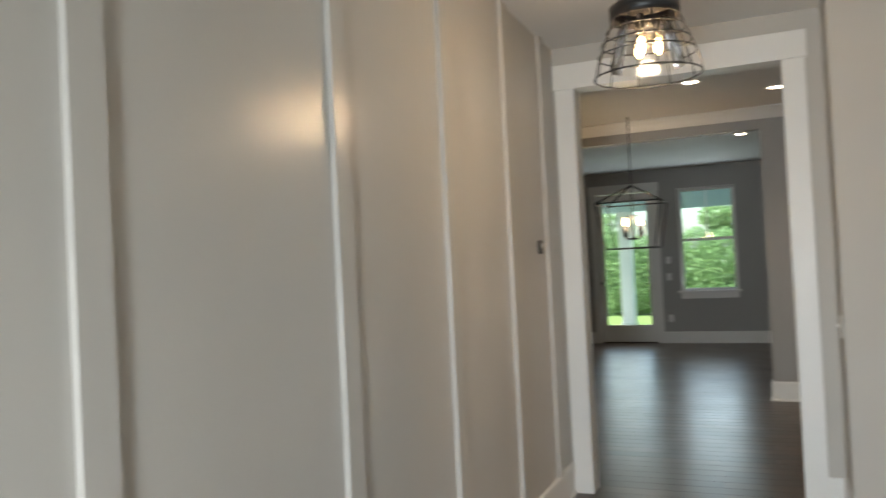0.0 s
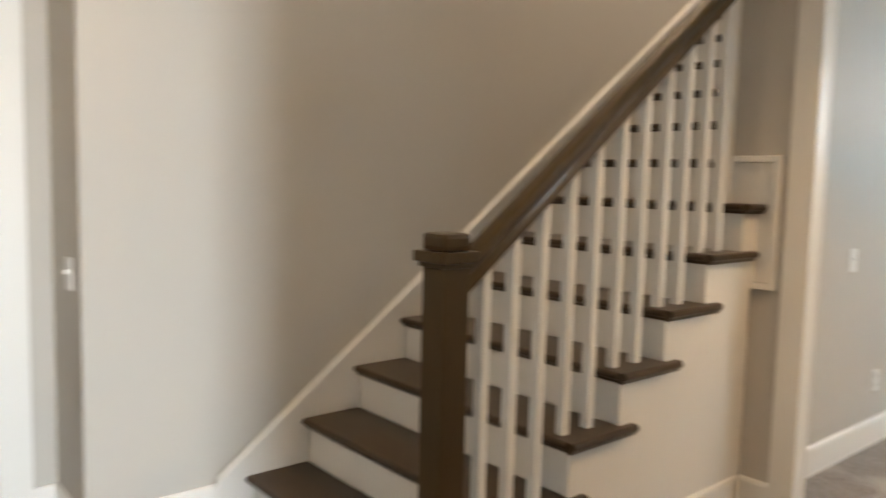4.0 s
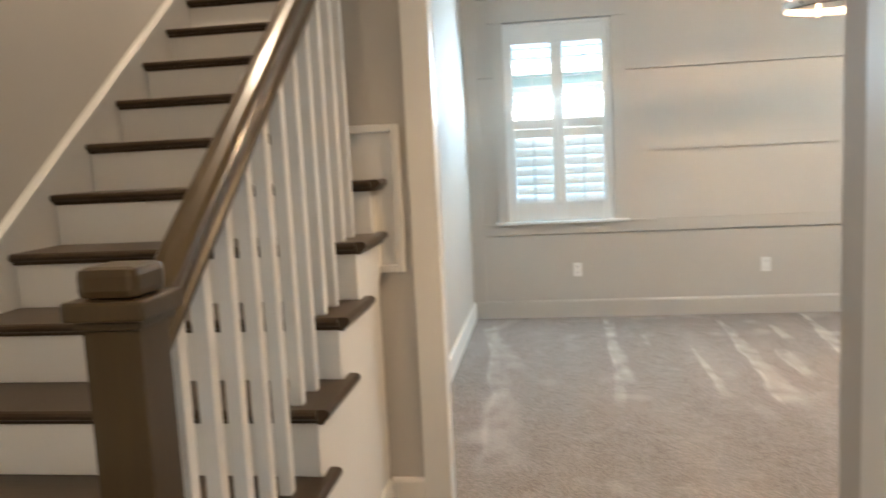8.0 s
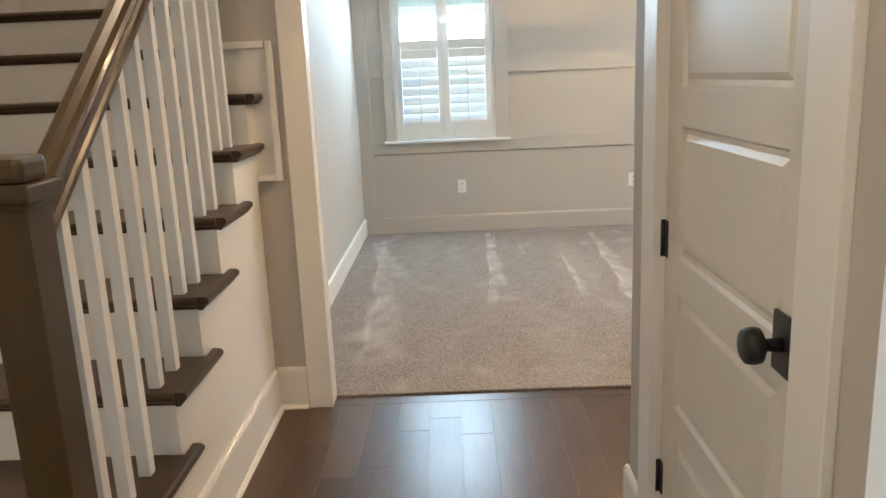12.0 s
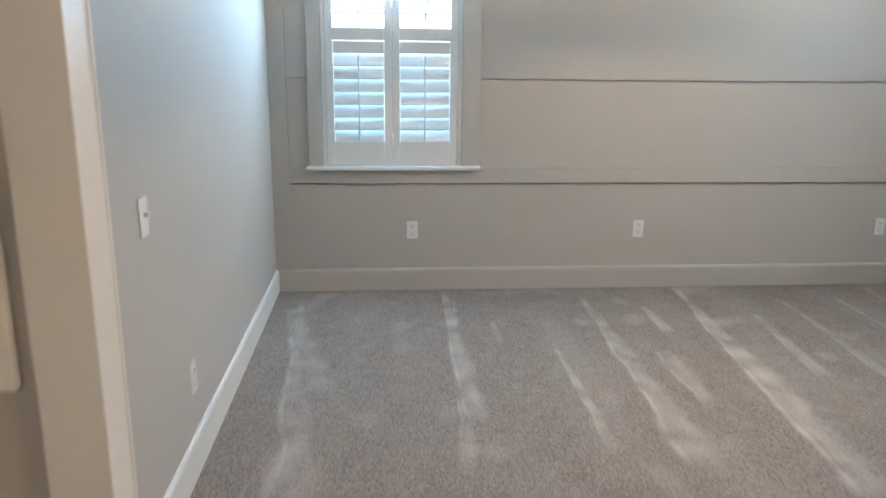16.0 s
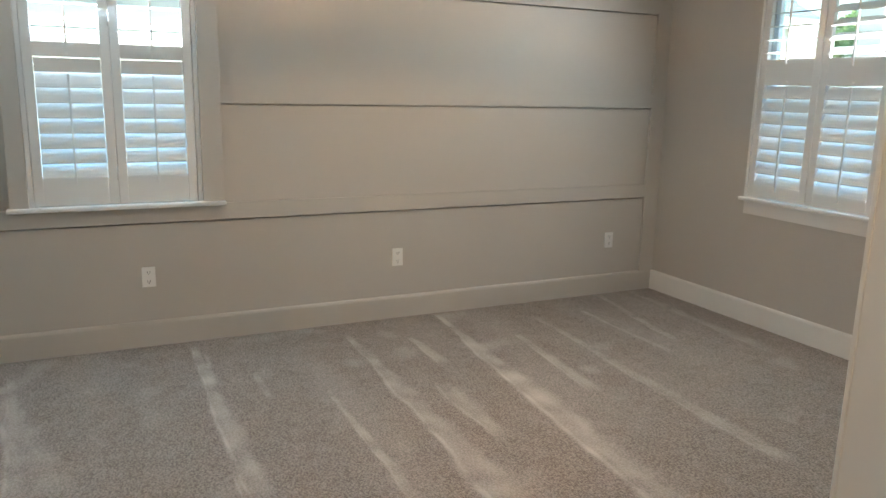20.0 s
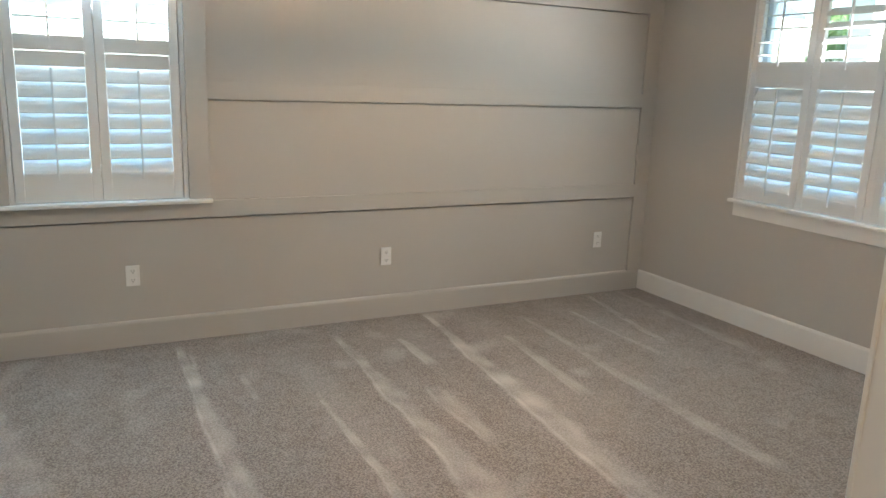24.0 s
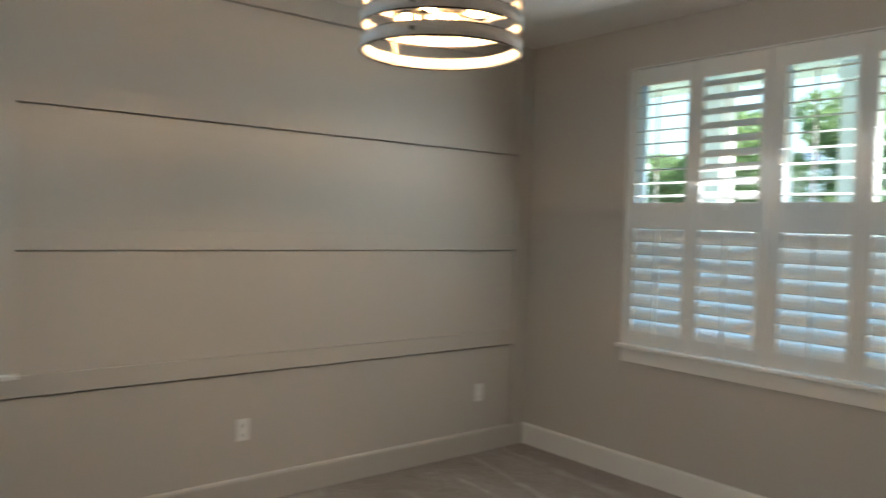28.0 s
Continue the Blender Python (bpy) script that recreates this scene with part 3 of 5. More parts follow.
structure("baseboard", sb, TRIM, "white baseboard below the stair side", "baseboard")

RY = 3.286


def rail_z(x):
    """The height of the handrail's underside at x."""
    return 1.092 + 0.764 * (x - 1.21)


railing = thing("stair_railing", "stained oak stair railing with white square balusters", "railing", (1.155, RY, 0))


def from_rail(bm):
    return moved(bm, pose(-1.155, -RY, 0))


NX0, NY0 = 1.143, 3.290
newel = part("newel_post", from_rail(moved(boxes((-0.047, 0.047, -0.047, 0.047, 0, 1.19), bevel=0.003), pose(NX0, NY0, 0))), NEWEL, railing, "square dark stained newel post")
part("collar", from_rail(moved(boxes((-0.067, 0.067, -0.067, 0.067, 1.174, 1.206), bevel=0.005), pose(NX0, NY0, 0))), NEWEL, newel)
part("collar_mould", from_rail(moved(boxes((-0.056, 0.056, -0.056, 0.056, 1.159, 1.174), bevel=0.005), pose(NX0, NY0, 0))), NEWEL, newel)
part("cap", from_rail(moved(boxes((-0.050, 0.050, -0.050, 0.050, 1.206, 1.256), bevel=0.014), pose(NX0, NY0, 0))), NEWEL, newel)

shape = [(-0.030, 0), (0.030, 0), (0.030, 0.012), (0.024, 0.020), (0.022, 0.034), (0.029, 0.044), (0.033, 0.056), (0.030, 0.070), (0.020, 0.079), (0, 0.082), (-0.020, 0.079), (-0.030, 0.070), (-0.033, 0.056), (-0.029, 0.044), (-0.022, 0.034), (-0.024, 0.020), (-0.030, 0.012)]
bm = bmesh.new()
ends = []
for x in (1.192, OW0 - 0.005):
    ends.append([bm.verts.new((x, RY + w, v / math.cos(math.atan(0.764)) + rail_z(x))) for w, v in shape])
for i in range(len(shape)):
    bm.faces.new((ends[0][i], ends[1][i], ends[1][(i + 1) % len(shape)], ends[0][(i + 1) % len(shape)]))
bm.faces.new(ends[0])
bm.faces.new(ends[1][::-1])
bmesh.ops.recalc_face_normals(bm, faces=bm.faces)
part("handrail", from_rail(bm), RAILW, railing, "glossy dark oak handrail")
spots = [(1.292, 3.292, 1, 0)] + [(NOSE + RUN * (k - 1) + dx, 3.292, k, 0) for k in range(2, 7) for dx in (0.061, 0.186)] + [(NOSE + RUN * 6 + 0.05, 3.33, 7, 1.3)]
for x, y, k, h in spots:
    z = RISE * k
    part("baluster", from_rail(boxes((x - 0.0165, x + 0.0165, y - 0.0165, y + 0.0165, z, z + h if h else rail_z(x) + 0.012), bevel=0.002)), TRIM, railing, "square white baluster")

# picture-frame moulding on the wall beside the stairs
e = thing("trim_panel_mould", "white picture-frame moulding on the wall", "moulding", kind="structure")
y0, z0, z1, w = 3.140, 0.985, 1.530, 0.028
for n, r in (("mould_side", (OW0 - 0.024, OW0, y0, y0 + w, z0, z1)), ("mould_top", (OW0 - 0.024, OW0, y0 + w, INNER, z1 - w, z1)), ("mould_bottom", (OW0 - 0.024, OW0, y0 + w, INNER, z0, z0 + w))):
    part(n, boxes(r, bevel=0.006), TRIM, e)
part("panel_board", boxes((OW0 - 0.004, OW0, y0 + w, INNER, z0 + w, z1 - w)), TRIM, e, "white flat access panel")

# ---- wall plates and small fittings ----
for y, s in ((2.378, "outlet"), (0.868, "outlet"), (-0.824, "outlet")):
    plate("wall_outlet", "white duplex outlet on the panelled wall", "outlet", (EAST, y, 0.410), 90, s)
plate("wall_outlet", "white duplex outlet under the wide window", "outlet", (3.552, SOUTH, 0.40), 0, "outlet")
plate("wall_outlet", "white duplex outlet on the plain wall", "outlet", (4.225, NORTH, 0.365), 180, "outlet")
plate("light_switch", "white toggle switch on the plain wall", "switch", (3.82, NORTH, 1.045), 180, "toggle")
plate("light_switch", "white toggle switch on the return wall", "switch", (RETX, 4.60, 1.035), 90, "toggle")
plate("light_switch", "white switch plate beside the far door", "switch", (-1.33, FARY, 1.34), 180, "switch")
plate("light_switch", "white switch plate beside the far door", "switch", (-1.33, FARY, 1.07), 180, "switch")
plate("wall_outlet", "white outlet on the far grey wall", "outlet", (-1.33, FARY, 0.40), 180, "outlet")
ch = thing("door_chime", "white plastic door chime box high on the wall", "door chime", (1.055, STAIRY, 2.40), 180)
part("housing", boxes((-0.103, 0.103, 0, 0.05, -0.076, 0.076), bevel=0.008), PLASTIC, ch)
part("base", boxes((-0.108, 0.108, 0, 0.012, -0.081, 0.070), bevel=0.003), PLASTIC, ch)
th = thing("doorbell_sensor", "small dark bronze keypad on the batten wall", "keypad", (LEFT, 4.33, 1.53), -90)
part("body", boxes((-0.022, 0.022, 0, 0.022, -0.039, 0.039), bevel=0.004), BRONZE, th)
part("button", boxes((-0.010, 0.010, 0.022, 0.026, -0.005, 0.022), bevel=0.002), PLASTIC, th)


def ceiling_vent(at, rz, length, width):
    v = thing("ceiling_vent", "white slotted metal air vent in the ceiling", "vent", at, rz)
    # black sheet painted as the shade of the duct; no duct is built
    part("backing", boxes((-length / 2 + 0.01, length / 2 - 0.01, -width / 2 + 0.02, width / 2 - 0.02, -0.002, -0.0005)), SLOT_SHADE, v, "near-black sheet for the shade behind the slats")
    b = 0.026
    L, W = length / 2, width / 2
    part("vent_frame", boxes((-L, L, -W, -W + b, -0.006, 0), (-L, L, W - b, W, -0.006, 0), (-L, -L + b, -W + b, W - b, -0.006, 0), (L - b, L, -W + b, W - b, -0.006, 0), (-0.008, 0.008, -W + b, W - b, -0.006, 0)), PLASTIC, v)
    n = 20
    for i in range(n):
        x = -L + b + (i + 0.5) * (length - 2 * b) / n
        s = moved(boxes((-0.0017, 0.0017, -W + b, W - b, -0.0008, 0.0008)), pose(x, 0, -0.0045, 0, 18 if x < 0 else -18, 0))
        part("slat", s, PLASTIC, v)
    return v


ceiling_vent((5.926, 2.268, H - 0.001), 90, 0.30, 0.14)
ceiling_vent((4.43, -0.75, H - 0.001), 0, 0.32, 0.12)

# ---- panelled east wall ----
P = 0.018


def rail(name, y0, y1, z0, z1, label):
    structure(name, boxes((EAST - P, EAST + 0.0398, y0, y1, z0, z1), bevel=0.0008), RAILED, label, "wall trim")


SE, NE, WR, WL = -1.122, 3.152, 1.952, 3.022
TOP = H - 0.115
rail("trim_stile", SOUTH, SE, 0.153, TOP, "greige painted corner stile")
rail("trim_stile", NE, NORTH, 0.153, TOP, "greige painted corner stile")
rail("trim_rail", SOUTH, NORTH, TOP, H, "greige painted rail under the ceiling")
rail("trim_rail", SE, NE, 0.720, 0.815, "greige painted chair rail board")
for z in (1.377, 2.033):
    rail("trim_rail", SE, WR, z, z + 0.098, "greige painted horizontal rail board")
    rail("trim_rail", WL, NE, z, z + 0.068, "short greige rail beside the window")
# deep slot added below each rail to draw its dark shadow line
SHADE_GAP = 0.006
for y0, y1, z0, z1 in ((SE, NE, 0.150, 0.720 - 0.009), (SE, WR, 0.815, 1.377 - SHADE_GAP), (SE, WR, 1.475, 2.033 - SHADE_GAP), (SE, WR, 2.131, TOP - SHADE_GAP), (WL, NE, 0.815, 1.377 - SHADE_GAP), (WL, NE, 1.445, 2.033 - SHADE_GAP), (WL, NE, 2.101, TOP - SHADE_GAP), (WR, WL, 2.602, TOP - SHADE_GAP)):
    structure("wall_panel", boxes((EAST, EAST + 0.0398, y0, y1, z0, z1), bevel=0.001), RAILED, "greige painted wall sheet between rails", "wall panel")
base = solid([(EAST - d - (0.003 if d > 0 else 0), z) for d, z in base_profile(0.153, shoe=False)], "y", SOUTH + 0.016, NORTH - 0.016)
structure("baseboard", base, RAILED, "greige painted baseboard on the panelled wall", "baseboard")

# ---- windows and shutters ----


def sash_window(name, axis, face, sign, u0, u1, z0, z1, label, units=1, grid=False):
    """A vinyl window set deep in its opening; sign is the way out of the house."""
    e = thing(name, label, "window", kind="structure")
    a, b = sorted((face + sign * 0.075, face + sign * 0.125))

    def put(nm, p, q, r, s, da=0.0, db=0.0, mat=VINYL, par=e):
        x0, x1 = a + da, b - db
        return part(nm, boxes((x0, x1, p, q, r, s) if axis == "x" else (p, q, x0, x1, r, s), bevel=0.0 if mat is GLASS else 0.002), mat, par)

    w = (u1 - u0) / units
    for k in range(units):
        p, q = u0 + k * w, u0 + (k + 1) * w
        f = 0.035
        put("window_frame", p, p + f, z0, z1)
        put("window_frame", q - f, q, z0, z1)
        put("window_frame", p + f, q - f, z0, z0 + f)
        put("window_frame", p + f, q - f, z1 - f, z1)
        zm = (z0 + z1) / 2
        put("meeting_rail", p + f, q - f, zm - 0.02, zm + 0.02, 0.01, 0.01)
        for r, s in ((z0 + f, zm - 0.02), (zm + 0.02, z1 - f)):
            g = put("pane", p + f, q - f, r, s, 0.022, 0.022, GLASS)
            g.visible_shadow = False
            if grid and r > zm:
                put("muntin", (p + q) / 2 - 0.008, (p + q) / 2 + 0.008, r, s, 0.014, 0.014)
    return e


def shutter(name, label, width, z0, z1, zm0, zm1, top, bottom, upper_n, lower_n, upper_tilt, lower_tilt, flush, hinge_side):
    """A hinged louvered shutter panel. It stands along x, its room side towards -y; heights are above its base."""
    s = thing(name, label, "shutter", group="plantation shutters")
    st, t = 0.047, 0.028
    part("stile", boxes((0, st, -t / 2, t / 2, z0, z1), bevel=0.003), SHUT, s)
    part("stile", boxes((width - st, width, -t / 2, t / 2, z0, z1), bevel=0.003), SHUT, s)
    part("top_rail", boxes((st, width - st, -t / 2 + 0.001, t / 2 - 0.001, z1 - top, z1), bevel=0.002), SHUT, s)
    part("bottom_rail", boxes((st, width - st, -t / 2 + 0.001, t / 2 - 0.001, z0, z0 + bottom), bevel=0.002), SHUT, s)
    part("middle_rail", boxes((st, width - st, -t / 2 + 0.001, t / 2 - 0.001, zm0, zm1), bevel=0.002), SHUT, s)
    if flush:
        part("closed_louver", boxes((st + 0.0012, width - st - 0.0012, -t / 2 + 0.003, -t / 2 + 0.012, zm0 - 0.003 - flush, zm0 - 0.003), bevel=0.002), SHUT, s)
    lw = width - 2 * st - 0.0024
    lens = []
    for i in range(12):
        a = 2 * math.pi * i / 12
        lens.append((0.0435 * math.cos(a), 0.0048 * math.sin(a)))

    def louvers(a, b, n, tilt):
        pitch = (b - a) / n
        for i in range(n):
            z = a + (i + 0.5) * pitch
            bm = solid(lens, "x", st + 0.0012, st + 0.0012 + lw)
            part("louver", moved(bm, pose(0, 0, z, tilt, 0, 0)), SHUT, s)
        off = -0.0435 * math.cos(radians(tilt)) - 0.006
        dz = -0.0435 * math.sin(radians(tilt))
        zz0, zz1 = a + pitch * 0.1 + dz, b - pitch * 0.25 + dz
        if tilt > 50:
            zz0, zz1 = a, b - 0.006
        part("tilt_rod", boxes((width / 2 - 0.005, width / 2 + 0.005, off - 0.005, off + 0.005, zz0 - 0.03, zz1), bevel=0.0015), SHUT, s, "slim white tilt rod")

    louvers(zm1, z1 - top, upper_n, upper_tilt)
    louvers(z0 + bottom, zm0 - 0.003 - flush, lower_n, lower_tilt)
    part("magnet_catch", boxes((width / 2 - 0.006, width / 2 + 0.006, -t / 2 - 0.004, -t / 2, zm0 + 0.012, zm0 + 0.024), bevel=0.001), PLASTIC, s)
    x = 0.0 if hinge_side < 0 else width
    for z in (z0 + 0.16, (zm0 + zm1) / 2 + 0.16, z1 - 0.16):
        part("hinge", moved(turned([(0, -0.035), (0.004, -0.035), (0.004, 0.035), (0, 0.035)], 10), pose(x, -t / 2 - 0.003, z)), SHUT, s)
    return s


# east window: casing, stool, sash and two shutters
sash_window("window_1", "x", EAST, 1, 2.070, 2.932, 0.835, 2.447, "white vinyl double-hung window behind shutters")
e = thing("trim_window_1", "greige painted window casing with a stool", "window casing", kind="structure")
part("casing_leg", boxes((EAST - 0.030, EAST + 0.0398, WR, 2.066, 0.830, 2.463), bevel=0.002), RAILED, e)
part("casing_leg", boxes((EAST - 0.030, EAST + 0.0398, 2.936, WL, 0.830, 2.463), bevel=0.002), RAILED, e)
part("casing_head", boxes((EAST - 0.042, EAST + 0.0398, WR - 0.006, WL + 0.030, 2.463, 2.602), bevel=0.002), RAILED, e)
part("window_stool", boxes((EAST - 0.066, EAST, 1.944, 3.040, 0.808, 0.830), bevel=0.006), TRIM, e)
part("shutter_frame", boxes((EAST - 0.016, EAST + 0.03, 2.067, 2.091, 0.830, 2.455), (EAST - 0.016, EAST + 0.03, 2.911, 2.935, 0.830, 2.455), (EAST - 0.016, EAST + 0.03, 2.091, 2.911, 2.432, 2.455), bevel=0.002), SHUT, e)
part("shutter_stop", boxes((EAST + 0.0115, EAST + 0.028, 2.091, 2.113, 0.830, 2.432), (EAST + 0.0115, EAST + 0.028, 2.889, 2.911, 0.830, 2.432), (EAST + 0.0115, EAST + 0.022, 2.486, 2.516, 0.833, 2.432)), SHUT, e)
for i in range(2):
    s = shutter("window_shutter", "white louvered window shutter with a tilt rod", 0.406, 0.836, 2.429, 1.598, 1.674, 0.143, 0.143, 8, 7, 8, 65, 0.072, -1 if i == 0 else 1)
    s.matrix_basis = pose(EAST - 0.004, 2.094 + 0.408 * (i + 1) - 0.001, 0, 0, 0, -90)

# south window: two pairs of shutters with a post between them
SW0, SW1 = 3.750, 5.547
sash_window("window_2", "y", SOUTH, -1, 3.737, 5.560, 0.838, 2.505, "pair of white vinyl double-hung windows", units=2)
e = thing("trim_window_2", "white shutter frame with a stool and apron", "window casing", kind="structure")
part("frame_side", joined(boxes((SW0 - 0.018, SW0 - 0.002, SOUTH, SOUTH + 0.034, 0.838, 2.520), bevel=0.004), boxes((SW0 - 0.036, SW0 - 0.020, SOUTH, SOUTH + 0.026, 0.838, 2.520), bevel=0.005), boxes((SW0 - 0.060, SW0 - 0.038, SOUTH, SOUTH + 0.018, 0.838, 2.525), bevel=0.005)), SHUT, e)
part("frame_side", joined(boxes((SW1 + 0.002, SW1 + 0.016, SOUTH, SOUTH + 0.034, 0.838, 2.520), bevel=0.004), boxes((SW1 + 0.018, SW1 + 0.030, SOUTH, SOUTH + 0.024, 0.838, 2.520), bevel=0.004)), SHUT, e)
part("frame_top", boxes((SW0 - 0.002, SW1 + 0.002, SOUTH, SOUTH + 0.030, 2.509, 2.520), bevel=0.003), SHUT, e)
part("frame_post", boxes((4.630, 4.667, SOUTH - 0.012, SOUTH + 0.026, 0.838, 2.509), bevel=0.003), SHUT, e)
part("window_stool", boxes((3.672, 5.592, SOUTH, SOUTH + 0.058, 0.816, 0.838), bevel=0.006), TRIM, e)
part("apron", boxes((3.690, 5.572, SOUTH, SOUTH + 0.018, 0.728, 0.816), bevel=0.002), TRIM, e)
part("shutter_stop", boxes(*((x - 0.014, x + 0.014, SOUTH - 0.014, SOUTH - 0.0015, 0.840, 2.507) for x in (SW0 + 0.012, 4.190, 5.107, SW1 - 0.012))), SHUT, e)
for i, (x1, tilt) in enumerate(((SW0 + 0.439, 15), (4.629, 9), (4.668 + 0.439, 34), (SW1, 9))):
    s = shutter("window_shutter", "white louvered window shutter with angled slats" if i == 2 else "white louvered window shutter with open upper slats", 0.438, 0.844, 2.506, 1.548, 1.704, 0.100, 0.076, 9, 8, tilt, 65, 0.0, 1 if i % 2 else -1)
    s.matrix_basis = pose(x1, SOUTH + 0.014, 0, 0, 0, 180)

# ---- drum pendant in the room ----


def drum_pendant(at):
    d = thing("drum_pendant", "three-banded grey wood drum pendant with lit bulbs", "pendant lamp", at)
    R = 0.275
    for z in (-0.006, 0.078, 0.161):
        prof = [(R - 0.007, z + 0.004), (R, z + 0.004), (R, z + 0.044), (R - 0.007, z + 0.044)]
        part("band", turned(prof, 56, True), GREYWOOD, d, "whitewashed wood band")
        # upper two liners are coloured darker, for the dimmer light inside them
        part("liner", turned([(R - 0.0095, z + 0.005), (R - 0.0075, z + 0.005), (R - 0.0075, z + 0.043), (R - 0.0095, z + 0.043)], 56, True), WHITEIN if z < 0.01 else GREYWOOD, d, "pale inner face")
        for zz in (z + 0.003, z + 0.045):
            part("band_edge", ring(R - 0.0035, zz, 0.0036, 56), BRONZE, d, "dark worn edge")
    for k in range(3):
        a = radians(122 + 120 * k)
        m = pose(0, 0, 0, 0, 0, math.degrees(a))
        s = part("strap", moved(boxes((R - 0.014, R - 0.0095, -0.010, 0.010, -0.006, 0.208)), m), NICKEL, d)
        for z in (0.018, 0.102, 0.185):
            part("screw", moved(turned([(0, 0.020), (0.006, 0.018), (0.008, 0.013), (0.008, 0.0), (0, 0.0)], 14), m @ pose(R - 0.013, 0, z, 0, 90, 0)), BRONZE, s)
        p = [(0.03, 0, 0.392), (0.036, 0, 0.382), (R - 0.016, 0, 0.200)]
        part("support_arm", moved(tube(p, 0.0038, 8), m), NICKEL, d)
    part("hub", turned([(0, 0.405), (0.012, 0.405), (0.045, 0.398), (0.048, 0.388), (0.04, 0.380), (0, 0.378)], 28), NICKEL, d)
    part("stem", turned([(0, 0.38), (0.010, 0.38), (0.010, 0.345), (0.006, 0.34), (0.006, 0.15), (0, 0.15)], 12), NICKEL, d)
    part("socket_hub", turned([(0, 0.155), (0.03, 0.150), (0.045, 0.140), (0.03, 0.125), (0, 0.12)], 24), NICKEL, d)
    for k in range(4):
        m = pose(0, 0, 0.128, 0, 0, 30 + 90 * k)
        part("socket", moved(turned([(0, 0.0), (0.014, 0.0), (0.014, 0.045), (0, 0.045)], 14), m @ pose(0.035, 0, 0, 0, 90, 0)), NICKEL, d)
        b = part("bulb", moved(turned([(0, 0.0), (0.013, 0.002), (0.016, 0.02), (0.029, 0.05), (0.030, 0.065), (0.022, 0.085), (0, 0.095)], 18), m @ pose(0.08, 0, 0, 0, 90, 0)), CLEAR, d, "clear glass bulb")
        b.visible_shadow = False
        part("filament", moved(turned([(0, 0.0), (0.009, 0.004), (0.017, 0.022), (0.017, 0.040), (0.008, 0.056), (0, 0.060)], 12), m @ pose(0.095, 0, 0, 0, 90, 0)), BULB, b, "glowing filament")
    part("loop", moved(ring(0.021, 0, 0.0035, 24), pose(0, 0, 0.428, 90, 0, 40)), NICKEL, d)
    z, k = 0.456, 0
    links = []
    while z < H - at[2] - 0.05:
        pts = [(0.006 * math.cos(q), 0, 0.013 * math.sin(q)) for q in (2 * math.pi * i / 12 for i in range(12))]
        links.append(moved(tube(pts, 0.002, 6, True), pose(0, 0, z, 0, 0, 90 * (k % 2) + 20)))
        z += 0.021
        k += 1
    part("chain", joined(*links), NICKEL, d)
    part("canopy", turned([(0, H - at[2] - 0.045), (0.012, H - at[2] - 0.045), (0.055, H - at[2] - 0.02), (0.06, H - at[2] - 0.001), (0, H - at[2] - 0.001)], 28), NICKEL, d)
    return d


DRUM = (4.69, 0.965, 2.128)
drum_pendant(DRUM)
lamp("drum_light", "POINT", 11.4, (1.0, 0.68, 0.40), pose(DRUM[0], DRUM[1], DRUM[2] + 0.12), radius=0.045)

# ---- cage pendant in the hall ----


def cage_pendant(at):
    d = thing("cage_pendant", "black wire cage pendant with a glass shade and lit bulbs", "pendant lamp", at)
    h = 0.245
    prof = [(0.205, 0.0), (0.198, 0.05), (0.170, 0.13), (0.135, 0.215), (0.128, h)]
    for r, z in prof[:1] + prof[2:3]:
        part("wire_ring", ring(r, z, 0.0035, 48), BLACK, d)
    part("wire_ring", ring(0.186, 0.085, 0.003, 48), BLACK, d)
    part("wire_ring", ring(0.15, 0.18, 0.003, 48), BLACK, d)
    for k in range(10):
        part("wire_rib", moved(tube([(r, 0, z) for r, z in prof], 0.003, 6), pose(0, 0, 0, 0, 0, 36 * k)), BLACK, d)
    part("band", turned([(0.128, h - 0.02), (0.134, h - 0.02), (0.136, h + 0.03), (0.128, h + 0.034)], 40, True), BLACK, d)
    part("cap", turned([(0.13, h + 0.034), (0.125, h + 0.04), (0.04, h + 0.045), (0.0, h + 0.045)], 40), BLACK, d)
    g = part("glass_shade", turned([(0.145, 0.035), (0.14, 0.06), (0.115, 0.15), (0.085, h)], 40), CLEAR, d, "clear seeded glass shade")
    g.visible_shadow = False
    for k in range(3):
        m = pose(0, 0, 0, 0, 0, 120 * k + 15)
        part("socket", moved(turned([(0, 0.235), (0.012, 0.235), (0.012, 0.175), (0, 0.175)], 12), m @ pose(0.045, 0, 0)), BLACK, d)
        b = part("bulb", moved(turned([(0, 0.075), (0.017, 0.085), (0.022, 0.11), (0.018, 0.14), (0.011, 0.175), (0, 0.176)], 16), m @ pose(0.045, 0, 0)), CLEAR, d, "clear glass bulb")
        b.visible_shadow = False
        part("filament", moved(turned([(0, 0.085), (0.011, 0.090), (0.016, 0.110), (0.011, 0.135), (0, 0.15)], 12), m @ pose(0.045, 0, 0)), BULB, b, "glowing filament")
    part("hanger", tube([(-0.06, 0, h + 0.04), (-0.055, 0, h + 0.08), (-0.02, 0, h + 0.13), (0.0, 0, h + 0.14), (0.02, 0, h + 0.13), (0.055, 0, h + 0.08), (0.06, 0, h + 0.04)], 0.004, 8), NICKEL, d)
    part("rod", tube([(0, 0, h + 0.138), (0, 0, H - at[2] - 0.02)], 0.006, 10), NICKEL, d)
    part("canopy", turned([(0, H - at[2] - 0.03), (0.06, H - at[2] - 0.025), (0.065, H - at[2] - 0.001), (0, H - at[2] - 0.001)], 28), NICKEL, d)
    return d


PEND = (-0.231, 3.21, 2.158)
cage_pendant(PEND)
